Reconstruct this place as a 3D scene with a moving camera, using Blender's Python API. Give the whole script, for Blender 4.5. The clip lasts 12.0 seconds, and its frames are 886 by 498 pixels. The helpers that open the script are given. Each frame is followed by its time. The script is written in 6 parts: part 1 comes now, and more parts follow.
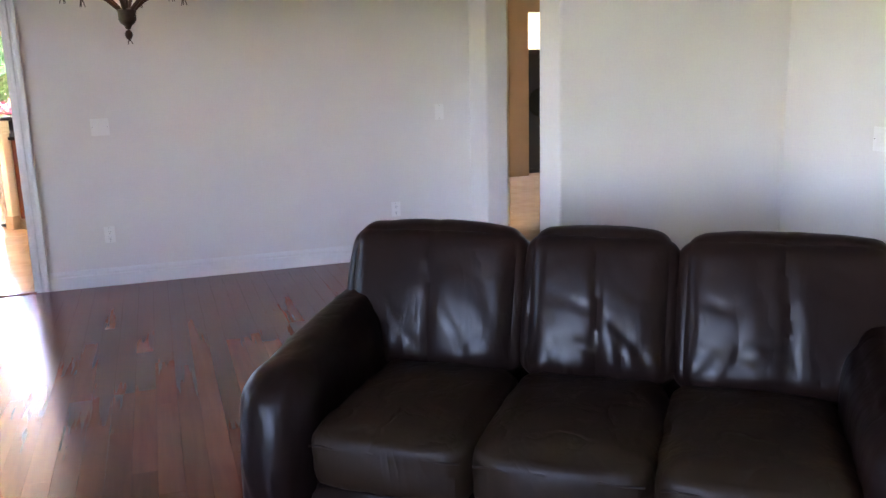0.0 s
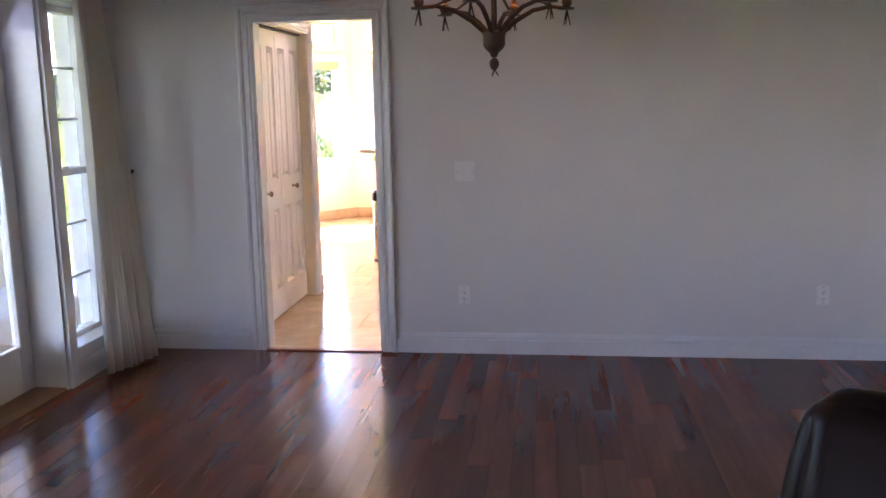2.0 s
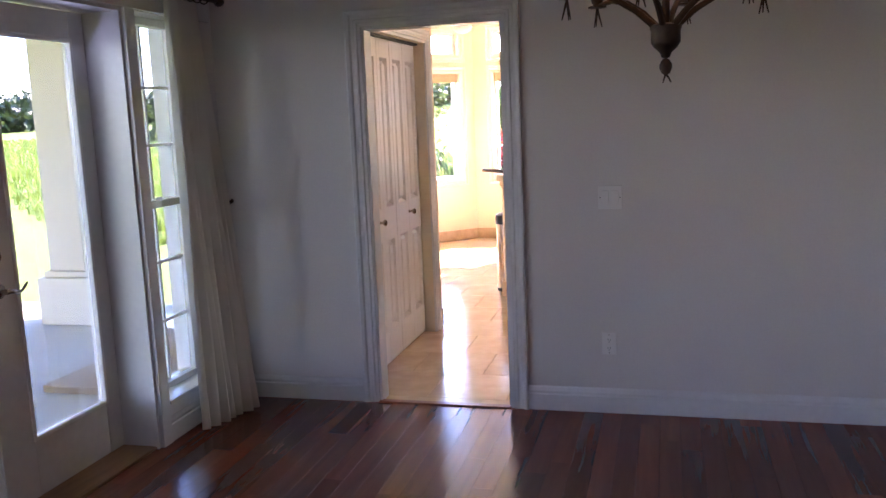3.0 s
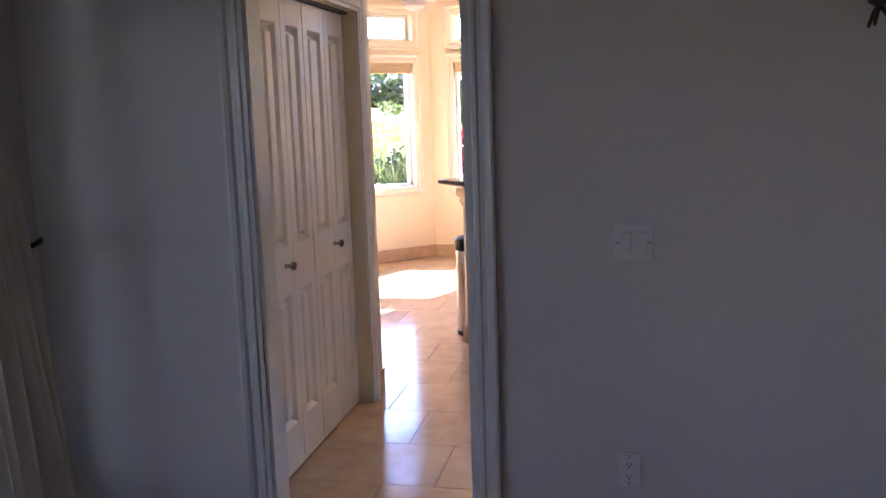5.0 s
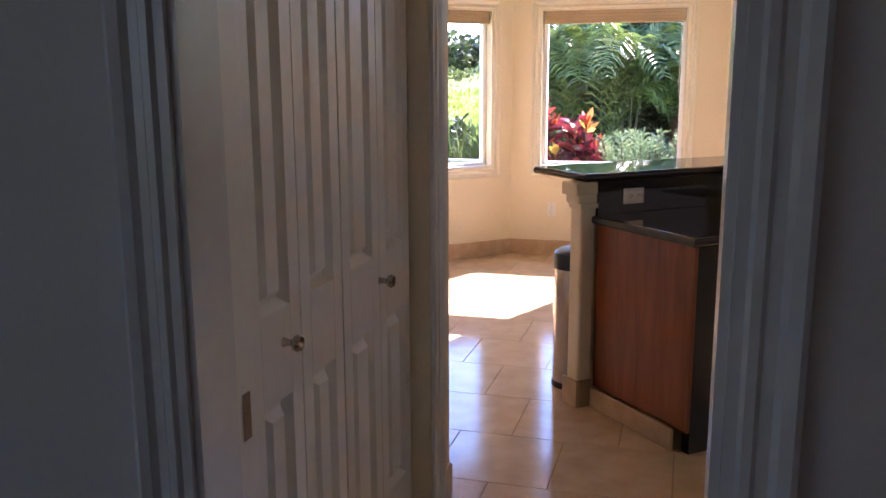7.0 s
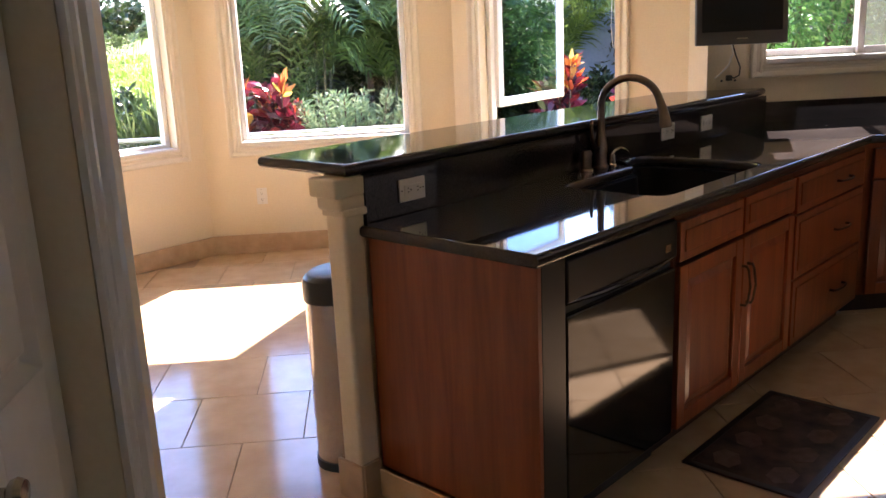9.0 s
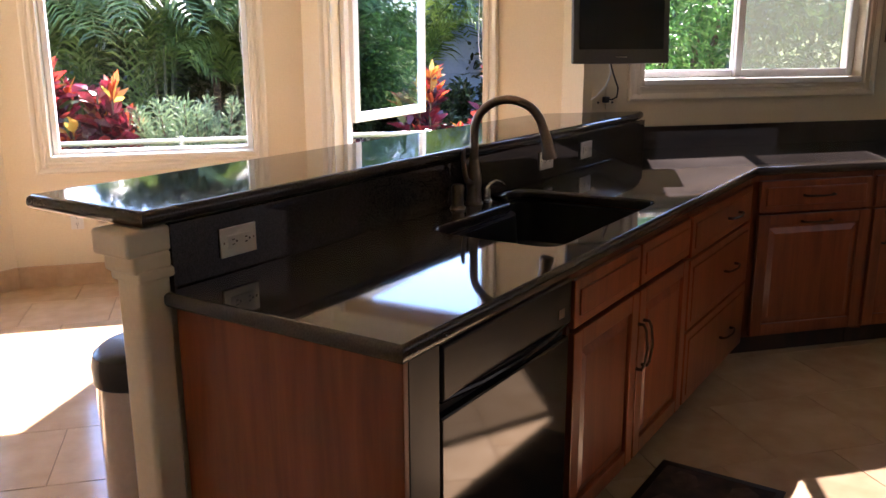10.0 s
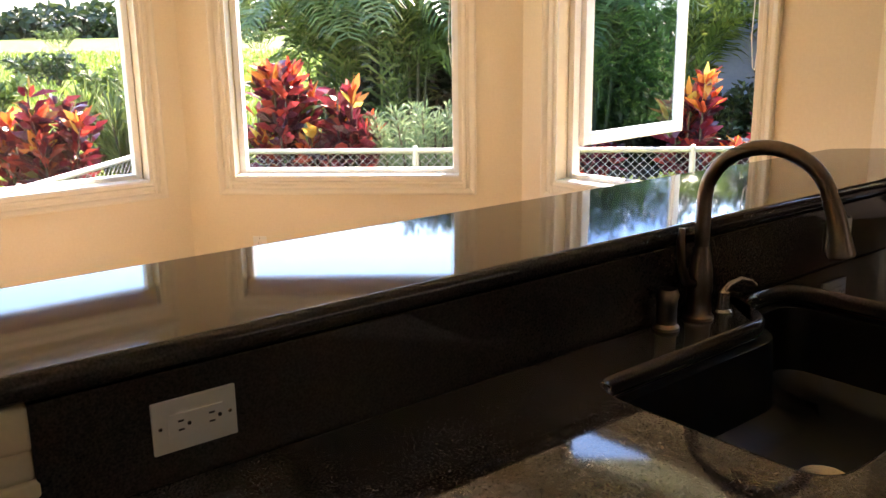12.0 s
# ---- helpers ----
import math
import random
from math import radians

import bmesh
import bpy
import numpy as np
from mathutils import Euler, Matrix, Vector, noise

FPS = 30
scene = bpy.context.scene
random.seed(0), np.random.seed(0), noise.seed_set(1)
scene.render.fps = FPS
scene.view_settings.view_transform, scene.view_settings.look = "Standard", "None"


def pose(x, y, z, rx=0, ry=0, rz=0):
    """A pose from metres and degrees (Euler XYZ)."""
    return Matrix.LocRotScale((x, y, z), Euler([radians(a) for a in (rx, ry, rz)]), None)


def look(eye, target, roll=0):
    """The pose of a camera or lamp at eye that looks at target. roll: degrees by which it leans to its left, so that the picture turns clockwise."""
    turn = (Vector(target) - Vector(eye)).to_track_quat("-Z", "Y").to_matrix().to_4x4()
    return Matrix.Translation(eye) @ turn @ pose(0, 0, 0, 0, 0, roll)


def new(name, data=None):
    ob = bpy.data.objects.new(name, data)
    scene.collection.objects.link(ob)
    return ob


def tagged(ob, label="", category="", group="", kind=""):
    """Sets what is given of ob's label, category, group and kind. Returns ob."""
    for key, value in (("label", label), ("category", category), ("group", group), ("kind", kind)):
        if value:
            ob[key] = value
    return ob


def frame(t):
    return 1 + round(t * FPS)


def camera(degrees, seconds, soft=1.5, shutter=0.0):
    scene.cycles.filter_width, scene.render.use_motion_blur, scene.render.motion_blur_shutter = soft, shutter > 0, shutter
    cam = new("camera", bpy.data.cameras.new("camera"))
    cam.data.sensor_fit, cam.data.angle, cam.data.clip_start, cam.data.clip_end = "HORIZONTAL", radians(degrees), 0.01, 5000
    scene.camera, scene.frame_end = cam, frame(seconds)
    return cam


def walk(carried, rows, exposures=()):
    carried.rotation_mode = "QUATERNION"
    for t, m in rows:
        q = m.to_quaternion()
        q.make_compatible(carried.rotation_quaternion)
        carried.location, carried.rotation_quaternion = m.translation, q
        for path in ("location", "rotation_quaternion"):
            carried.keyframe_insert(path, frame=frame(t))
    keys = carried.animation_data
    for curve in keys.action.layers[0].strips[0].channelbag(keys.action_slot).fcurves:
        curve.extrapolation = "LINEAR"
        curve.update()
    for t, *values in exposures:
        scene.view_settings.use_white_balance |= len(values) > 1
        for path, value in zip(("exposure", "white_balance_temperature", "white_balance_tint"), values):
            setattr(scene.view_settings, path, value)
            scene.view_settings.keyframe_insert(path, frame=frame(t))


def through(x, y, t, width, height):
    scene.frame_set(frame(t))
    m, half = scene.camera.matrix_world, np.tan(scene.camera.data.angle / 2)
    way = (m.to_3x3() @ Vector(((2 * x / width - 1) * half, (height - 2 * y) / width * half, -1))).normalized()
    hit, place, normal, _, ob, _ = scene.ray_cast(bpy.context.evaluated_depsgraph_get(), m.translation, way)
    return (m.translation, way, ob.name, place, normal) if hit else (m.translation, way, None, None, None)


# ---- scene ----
cam = camera(54.5, 12.0)
PATH = [
    (0, (-0.308, -0.289, 1.51), (0.304, 1.566, 1.081), -1.5),
    (0.5, (-0.168, -0.003, 1.516), (0.385, 1.874, 1.101), -0.4),
    (1, (-0.166, 0.317, 1.534), (0.158, 2.251, 1.146), -1.8),
    (1.5, (-0.143, 0.656, 1.549), (-0.082, 2.63, 1.229), -2.0),
    (2, (-0.179, 1.005, 1.537), (-0.415, 2.962, 1.197), -1.0),
    (2.5, (-0.288, 1.363, 1.539), (-0.663, 3.299, 1.204), -2.9),
    (2.7, (-0.327, 1.516, 1.55), (-0.825, 3.427, 1.235), -2.6),
    (4.3, (-0.54, 2.792, 1.564), (-1.017, 4.712, 1.27), -0.9),
    (4.5, (-0.565, 2.954, 1.559), (-0.987, 4.886, 1.265), -0.5),
    (5, (-0.676, 3.369, 1.544), (-1.095, 5.3, 1.23), -1.8),
    (5.5, (-0.805, 3.801, 1.533), (-1.344, 5.702, 1.219), -1.1),
    (6, (-0.963, 4.213, 1.523), (-1.534, 6.1, 1.187), -1.0),
    (6.5, (-1.097, 4.645, 1.488), (-1.693, 6.52, 1.128), -1.1),
    (6.7, (-1.152, 4.81, 1.503), (-1.739, 6.686, 1.132), -0.7),
    (8.3, (-1.58, 6.000, 1.439), (-1.622, 7.946, 0.981), -2.2),
    (8.5, (-1.611, 6.116, 1.458), (-1.564, 8.057, 0.979), -2.5),
    (9, (-1.603, 6.372, 1.447), (-1.444, 8.305, 0.962), -2.5),
    (9.5, (-1.555, 6.649, 1.442), (-1.296, 8.573, 0.961), -0.7),
    (10, (-1.499, 6.967, 1.448), (-1.014, 8.848, 0.972), -0.2),
    (10.5, (-1.385, 7.264, 1.443), (-0.756, 9.103, 0.971), -0.9),
    (11, (-1.257, 7.534, 1.46), (-0.716, 9.402, 0.996), -0.5),
    (11.5, (-1.17, 7.797, 1.477), (-0.899, 9.725, 1.019), -1.0),
    (12, (-1.069, 8.037, 1.455), (-1.211, 9.975, 0.982), -0.8),
]
EXPOSURES = [(0.0, 6.3, 6350, 33), (0.5, 6.7, 6400, 35), (1.0, 6.05, 6400, 36), (1.5, 5.7, 6350, 36), (2.0, 5.4, 6350, 37), (2.5, 5.1, 6300, 38), (4.5, 4.35, 6150, 42), (5.0, 4.1, 5950, 40), (5.5, 3.8, 5900, 39), (6.5, 3.2, 5900, 36), (8.5, 3.15, 6200, 28), (10.5, 3.05, 6050, 29), (11.5, 3.15, 6300, 27), (12.0, 3.0, 6900, 23)]
walk(cam, [(t, look(eye, target, roll)) for t, eye, target, roll in PATH], EXPOSURES)

# ---- world and light ----
world = bpy.data.worlds.new("sky")
scene.world = world
world.use_nodes = True
wn = world.node_tree
sky = wn.nodes.new("ShaderNodeTexSky")
sky.sky_type = "NISHITA"
sky.sun_disc = False
sky.sun_elevation = radians(39.5)
sky.sun_rotation = radians(23.3)
sky.air_density, sky.dust_density, sky.ozone_density = 1.0, 0.0, 3.0
wn.links.new(sky.outputs[0], wn.nodes["Background"].inputs[0])
wn.nodes["Background"].inputs[1].default_value = 0.15

sun = new("sun", bpy.data.lights.new("sun", "SUN"))
sun.data.energy, sun.data.angle, sun.data.color = 5.0, radians(0.5), (1.0, 0.93, 0.8)
sun.matrix_world = look((0, 0, 0), (-0.395 * 0.772, -0.919 * 0.772, -0.636))


def area_lamp(name, eye, target, w, h, power, color=(0.75, 0.87, 1.0)):
    """A rectangular area lamp: sky light at one opening, or added fill."""
    lamp = new(name, bpy.data.lights.new(name, "AREA"))
    lamp.data.shape, lamp.data.size, lamp.data.size_y = "RECTANGLE", w, h
    lamp.data.energy, lamp.data.color = power, color
    lamp.matrix_world = look(eye, target)
    return lamp


BLUE, WARM = (0.58, 0.7, 1.0), (1.0, 0.9, 0.74)
area_lamp("door_daylight", (-3.25, 4.5, 1.5), (-1.0, 4.4, 0.2), 1.5, 1.3, 0.25, BLUE)
area_lamp("door_ground_light", (-3.22, 4.5, 0.5), (-1.0, 4.4, 1.6), 1.5, 0.7, 0.1, WARM)
area_lamp("rear_window_daylight", (-3.3, -1.0, 1.6), (-0.6, 0.0, 0.0), 2.6, 1.2, 2.0, BLUE)
area_lamp("rear_window_ground_light", (-3.25, -1.0, 0.7), (-0.6, 0.0, 2.2), 2.6, 0.6, 0.62, WARM)
# Added hall fill lamp; the east wall has no window here.
area_lamp("hall_fill", (6.25, 6.3, 1.4), (4.0, 7.0, 0.6), 1.6, 1.4, 0.04, (1.0, 0.95, 0.88))
# Added fill from an unseen side, brightening closet doors and cabinets.
area_lamp("kitchen_east_fill", (2.70, 8.1, 1.6), (-2.0, 8.3, 0.9), 1.9, 1.2, 0.3, (1.0, 0.93, 0.84))
area_lamp("far_room_daylight", (6.25, 11.1, 1.5), (4.0, 11.2, 1.0), 0.9, 1.4, 0.25, (1.0, 0.96, 0.9))


# ---- materials ----
def material(name):
    m = bpy.data.materials.new(name)
    m.use_nodes = True
    return m, m.node_tree, m.node_tree.nodes["Principled BSDF"]


def add(tree, kind, **values):
    node = tree.nodes.new(kind)
    for key, value in values.items():
        node.inputs[key.replace("_", " ")].default_value = value
    return node


def ramp(tree, factor, stops):
    node = tree.nodes.new("ShaderNodeValToRGB")
    cr = node.color_ramp
    while len(cr.elements) < len(stops):
        cr.elements.new(0.5)
    for el, (p, c) in zip(cr.elements, stops):
        el.position, el.color = p, (*c, 1)
    tree.links.new(factor, node.inputs[0])
    return node


def coords(tree, scale=(1, 1, 1), turn=(0, 0, 0), kind="Object"):
    tc = tree.nodes.new("ShaderNodeTexCoord")
    mp = tree.nodes.new("ShaderNodeMapping")
    mp.inputs["Scale"].default_value = scale
    mp.inputs["Rotation"].default_value = turn
    tree.links.new(tc.outputs[kind], mp.inputs[0])
    return mp.outputs[0]


def bump(tree, bsdf, height, strength=0.2, distance=0.01):
    b = add(tree, "ShaderNodeBump", Strength=strength, Distance=distance)
    tree.links.new(height, b.inputs["Height"])
    tree.links.new(b.outputs[0], bsdf.inputs["Normal"])


def speckled(name, c0, c1, rough, scale, metal=0.0, relief=0.1, depth=0.003, scale2=1.7, coat=0.0, pieces=False):
    """Two-scale mottled surface between two colours."""
    m, tree, bsdf = material(name)
    v = coords(tree)
    if pieces:
        info = tree.nodes.new("ShaderNodeObjectInfo")
        shift = tree.nodes.new("ShaderNodeVectorMath")
        shift.operation = "MULTIPLY_ADD"
        shift.inputs[1].default_value = (41, 67, 23)
        tree.links.new(info.outputs["Random"], shift.inputs[0])
        tree.links.new(v, shift.inputs[2])
        v = shift.outputs[0]
    n1 = add(tree, "ShaderNodeTexNoise", Scale=scale, Detail=6.0)
    n2 = add(tree, "ShaderNodeTexNoise", Scale=scale2, Detail=3.0)
    tree.links.new(v, n1.inputs[0])
    tree.links.new(v, n2.inputs[0])
    mix = tree.nodes.new("ShaderNodeMath")
    mix.operation = "ADD"
    tree.links.new(n1.outputs[0], mix.inputs[0])
    tree.links.new(n2.outputs[0], mix.inputs[1])
    half = add(tree, "ShaderNodeMath")
    half.operation = "MULTIPLY"
    half.inputs[1].default_value = 0.5
    tree.links.new(mix.outputs[0], half.inputs[0])
    r = ramp(tree, half.outputs[0], [(0.35, c0), (0.65, c1)])
    tree.links.new(r.outputs[0], bsdf.inputs["Base Color"])
    bsdf.inputs["Roughness"].default_value = rough
    bsdf.inputs["Metallic"].default_value = metal
    bsdf.inputs["Coat Weight"].default_value = coat
    if relief:
        bump(tree, bsdf, n1.outputs[0], relief, depth)
    return m


def wooden(name, c0, c1, rough, stretch=(14, 14, 1.2), coat=0.0, vary=0.0, turn=(0, 0, 0)):
    """Straight-grained wood; grain runs along the unstretched axis."""
    m, tree, bsdf = material(name)
    v = coords(tree, stretch, turn)
    info = tree.nodes.new("ShaderNodeObjectInfo")
    shift = tree.nodes.new("ShaderNodeVectorMath")
    shift.operation = "ADD"
    comb = tree.nodes.new("ShaderNodeCombineXYZ")
    mul = add(tree, "ShaderNodeMath")
    mul.operation = "MULTIPLY"
    mul.inputs[1].default_value = 37.0
    tree.links.new(info.outputs["Random"], mul.inputs[0])
    for k in range(3):
        tree.links.new(mul.outputs[0], comb.inputs[k])
    tree.links.new(v, shift.inputs[0])
    tree.links.new(comb.outputs[0], shift.inputs[1])
    n1 = add(tree, "ShaderNodeTexNoise", Scale=1.6, Detail=7.0, Distortion=0.7)
    n2 = add(tree, "ShaderNodeTexNoise", Scale=7.0, Detail=4.0)
    tree.links.new(shift.outputs[0], n1.inputs[0])
    tree.links.new(shift.outputs[0], n2.inputs[0])
    mixf = add(tree, "ShaderNodeMath")
    mixf.operation = "MULTIPLY_ADD"
    mixf.inputs[1].default_value = 0.35
    tree.links.new(n2.outputs[0], mixf.inputs[0])
    tree.links.new(n1.outputs[0], mixf.inputs[2])
    r = ramp(tree, mixf.outputs[0], [(0.42, c0), (0.9, c1)])
    hsv = add(tree, "ShaderNodeHueSaturation")
    tree.links.new(r.outputs[0], hsv.inputs["Color"])
    span = tree.nodes.new("ShaderNodeMapRange")
    span.inputs["To Min"].default_value, span.inputs["To Max"].default_value = 1 - vary, 1 + vary
    tree.links.new(info.outputs["Random"], span.inputs[0])
    tree.links.new(span.outputs[0], hsv.inputs["Value"])
    tree.links.new(hsv.outputs[0], bsdf.inputs["Base Color"])
    bsdf.inputs["Roughness"].default_value = rough
    bsdf.inputs["Coat Weight"].default_value = coat
    bsdf.inputs["Coat Roughness"].default_value = 0.08
    bump(tree, bsdf, n2.outputs[0], 0.03, 0.001)
    return m


def foliage(name, stops, rough=0.45, through=0.35):
    """Leaves: a colour for each leaf, some light passing through."""
    m, tree, bsdf = material(name)
    geo = tree.nodes.new("ShaderNodeNewGeometry")
    r = ramp(tree, geo.outputs["Random Per Island"], stops)
    tree.links.new(r.outputs[0], bsdf.inputs["Base Color"])
    bsdf.inputs["Roughness"].default_value = rough
    tl = tree.nodes.new("ShaderNodeBsdfTranslucent")
    tree.links.new(r.outputs[0], tl.inputs[0])
    mx = tree.nodes.new("ShaderNodeMixShader")
    mx.inputs[0].default_value = through
    tree.links.new(bsdf.outputs[0], mx.inputs[1])
    tree.links.new(tl.outputs[0], mx.inputs[2])
    tree.links.new(mx.outputs[0], tree.nodes["Material Output"].inputs[0])
    return m


def plain(name, color, rough=0.5, metal=0.0, coat=0.0):
    m, tree, bsdf = material(name)
    bsdf.inputs["Base Color"].default_value = (*color, 1)
    bsdf.inputs["Roughness"].default_value = rough
    bsdf.inputs["Metallic"].default_value = metal
    bsdf.inputs["Coat Weight"].default_value = coat
    return m


def glassy(name, tint=(1, 1, 1), mirror=0.06):
    """A thin pane: clear, with a mirror's share that grows towards grazing."""
    m, tree, bsdf = material(name)
    out = tree.nodes["Material Output"]
    tree.nodes.remove(bsdf)
    tr = tree.nodes.new("ShaderNodeBsdfTransparent")
    tr.inputs[0].default_value = (*tint, 1)
    gl = tree.nodes.new("ShaderNodeBsdfGlossy")
    gl.inputs["Roughness"].default_value = 0.0
    lw = tree.nodes.new("ShaderNodeLayerWeight")
    pw = tree.nodes.new("ShaderNodeMath")
    pw.operation = "POWER"
    pw.inputs[1].default_value = 4.0
    tree.links.new(lw.outputs["Facing"], pw.inputs[0])
    ma = tree.nodes.new("ShaderNodeMath")
    ma.operation = "MULTIPLY_ADD"
    ma.inputs[1].default_value, ma.inputs[2].default_value = 0.8, mirror * 0.5
    tree.links.new(pw.outputs[0], ma.inputs[0])
    mx = tree.nodes.new("ShaderNodeMixShader")
    tree.links.new(ma.outputs[0], mx.inputs[0])
    tree.links.new(tr.outputs[0], mx.inputs[1])
    tree.links.new(gl.outputs[0], mx.inputs[2])
    tree.links.new(mx.outputs[0], out.inputs[0])
    return m


WALL = speckled("off_white_wall_paint", (0.68, 0.645, 0.60), (0.73, 0.695, 0.65), 0.55, 90, relief=0.06, depth=0.002)
CREAM = speckled("cream_wall_paint", (0.74, 0.64, 0.46), (0.80, 0.70, 0.52), 0.5, 80, relief=0.06, depth=0.002)
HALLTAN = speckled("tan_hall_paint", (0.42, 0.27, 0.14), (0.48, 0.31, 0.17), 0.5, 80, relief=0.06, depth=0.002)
CEIL = speckled("ceiling_paint", (0.74, 0.72, 0.66), (0.8, 0.78, 0.72), 0.8, 60, relief=0.1)
TRIM = speckled("white_gloss_trim", (0.72, 0.71, 0.68), (0.78, 0.77, 0.74), 0.25, 30, relief=0.02)
KTRIM = speckled("cream_white_trim", (0.74, 0.67, 0.53), (0.79, 0.72, 0.58), 0.3, 30, relief=0.02)
DOORWHITE = speckled("white_door_paint", (0.74, 0.70, 0.63), (0.80, 0.76, 0.69), 0.28, 25, relief=0.03)
PLANK = wooden("red_brown_hardwood", (0.12, 0.030, 0.014), (0.19, 0.052, 0.024), 0.2, (9, 0.6, 9), 0.0, 0.3)
PLANK.node_tree.nodes["Principled BSDF"].inputs["Specular IOR Level"].default_value = 0.42
OAK = wooden("oak_threshold", (0.2, 0.09, 0.03), (0.36, 0.18, 0.07), 0.35, (16, 1.5, 16))
CHERRY = wooden("cherry_cabinet_wood", (0.15, 0.033, 0.010), (0.28, 0.075, 0.023), 0.3, (11, 11, 0.9), 0.35, 0.12)
DARKWOOD = wooden("dark_filler_wood", (0.02, 0.009, 0.005), (0.045, 0.018, 0.01), 0.35, (11, 11, 0.9))
GRANITE = speckled("black_granite", (0.016, 0.013, 0.012), (0.06, 0.05, 0.045), 0.045, 260, relief=0.0)
SINKBLACK = speckled("black_composite", (0.003, 0.003, 0.003), (0.008, 0.007, 0.007), 0.4, 200, relief=0.05)
TILE = speckled("cream_travertine", (0.52, 0.36, 0.21), (0.68, 0.5, 0.32), 0.13, 9, relief=0.04, depth=0.002, scale2=1.3, pieces=True)
TILEBASE = speckled("travertine_base", (0.46, 0.31, 0.18), (0.62, 0.44, 0.28), 0.3, 14, relief=0.05)
GROUT = speckled("tan_grout", (0.26, 0.18, 0.11), (0.33, 0.24, 0.15), 0.8, 60)


def leather(name, c0, c1, c2, rough, crease):
    """Leather with fine grain, long creases and worn patches."""
    m, tree, bsdf = material(name)
    v = coords(tree)
    stretched = coords(tree, (1.9, 1.9, 0.5))
    grain = add(tree, "ShaderNodeTexNoise", Scale=130.0, Detail=3.0)
    fold = add(tree, "ShaderNodeTexNoise", Scale=3.4, Detail=3.0, Distortion=0.25)
    wear = add(tree, "ShaderNodeTexNoise", Scale=3.2, Detail=8.0, Roughness=0.7)
    tree.links.new(v, grain.inputs[0])
    tree.links.new(stretched, fold.inputs[0])
    tree.links.new(v, wear.inputs[0])
    ridge = tree.nodes.new("ShaderNodeMath")
    ridge.operation = "SUBTRACT"
    ridge.inputs[1].default_value = 0.5
    tree.links.new(fold.outputs[0], ridge.inputs[0])
    sharp = tree.nodes.new("ShaderNodeMath")
    sharp.operation = "ABSOLUTE"
    tree.links.new(ridge.outputs[0], sharp.inputs[0])
    lim = tree.nodes.new("ShaderNodeMapRange")
    lim.inputs["From Max"].default_value = 0.08
    tree.links.new(sharp.outputs[0], lim.inputs[0])
    mixh = tree.nodes.new("ShaderNodeMath")
    mixh.operation = "MULTIPLY_ADD"
    mixh.inputs[1].default_value = 0.08
    tree.links.new(grain.outputs[0], mixh.inputs[0])
    tree.links.new(lim.outputs[0], mixh.inputs[2])
    bump(tree, bsdf, mixh.outputs[0], crease, 0.006)
    r = ramp(tree, wear.outputs[0], [(0.3, c0), (0.58, c1), (0.72, c2)])
    tree.links.new(r.outputs[0], bsdf.inputs["Base Color"])
    bsdf.inputs["Roughness"].default_value = rough
    bsdf.inputs["Specular IOR Level"].default_value = 0.13
    return m


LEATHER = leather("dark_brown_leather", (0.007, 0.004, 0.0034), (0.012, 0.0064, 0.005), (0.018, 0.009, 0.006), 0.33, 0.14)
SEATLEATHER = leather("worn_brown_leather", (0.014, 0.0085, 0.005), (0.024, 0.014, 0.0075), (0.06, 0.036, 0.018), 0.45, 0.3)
BRONZE = speckled("dark_bronze", (0.03, 0.018, 0.012), (0.07, 0.045, 0.03), 0.45, 40, metal=0.6)
NICKEL = speckled("brushed_nickel", (0.42, 0.38, 0.33), (0.5, 0.46, 0.4), 0.25, 120, metal=1.0, relief=0.02)
FAUCETM = speckled("bronzed_steel", (0.20, 0.155, 0.12), (0.27, 0.21, 0.165), 0.28, 90, metal=1.0, relief=0.02)
STEEL = speckled("brushed_steel", (0.5, 0.47, 0.44), (0.6, 0.57, 0.53), 0.22, 60, metal=1.0, relief=0.03)
SATINBLACK = plain("satin_black_enamel", (0.006, 0.006, 0.006), 0.32)
BLACKGLOSS = plain("black_gloss_enamel", (0.008, 0.008, 0.008), 0.07)
BLACKPLASTIC = speckled("black_plastic", (0.012, 0.012, 0.013), (0.02, 0.02, 0.02), 0.35, 90)
SCREEN = plain("dark_screen", (0.004, 0.004, 0.005), 0.2)
GREYPLASTIC = speckled("grey_plastic", (0.075, 0.068, 0.06), (0.1, 0.09, 0.08), 0.4, 120, relief=0.03)
WHITEPLASTIC = plain("white_plastic", (0.78, 0.76, 0.72), 0.35)
SLOT = plain("dark_slot", (0.02, 0.02, 0.02), 0.6)
GLASS = glassy("window_glass")
# Grey tint added to dim the daylight coming through doors and sidelights.
DOORGLASS = glassy("daylight_dimming_glass", (0.5, 0.52, 0.55))
# Blue tint paints in the sky reflection on the open sash.
SKYTINTGLASS = glassy("sky_tinted_sash_glass", (0.62, 0.70, 0.84), 0.15)


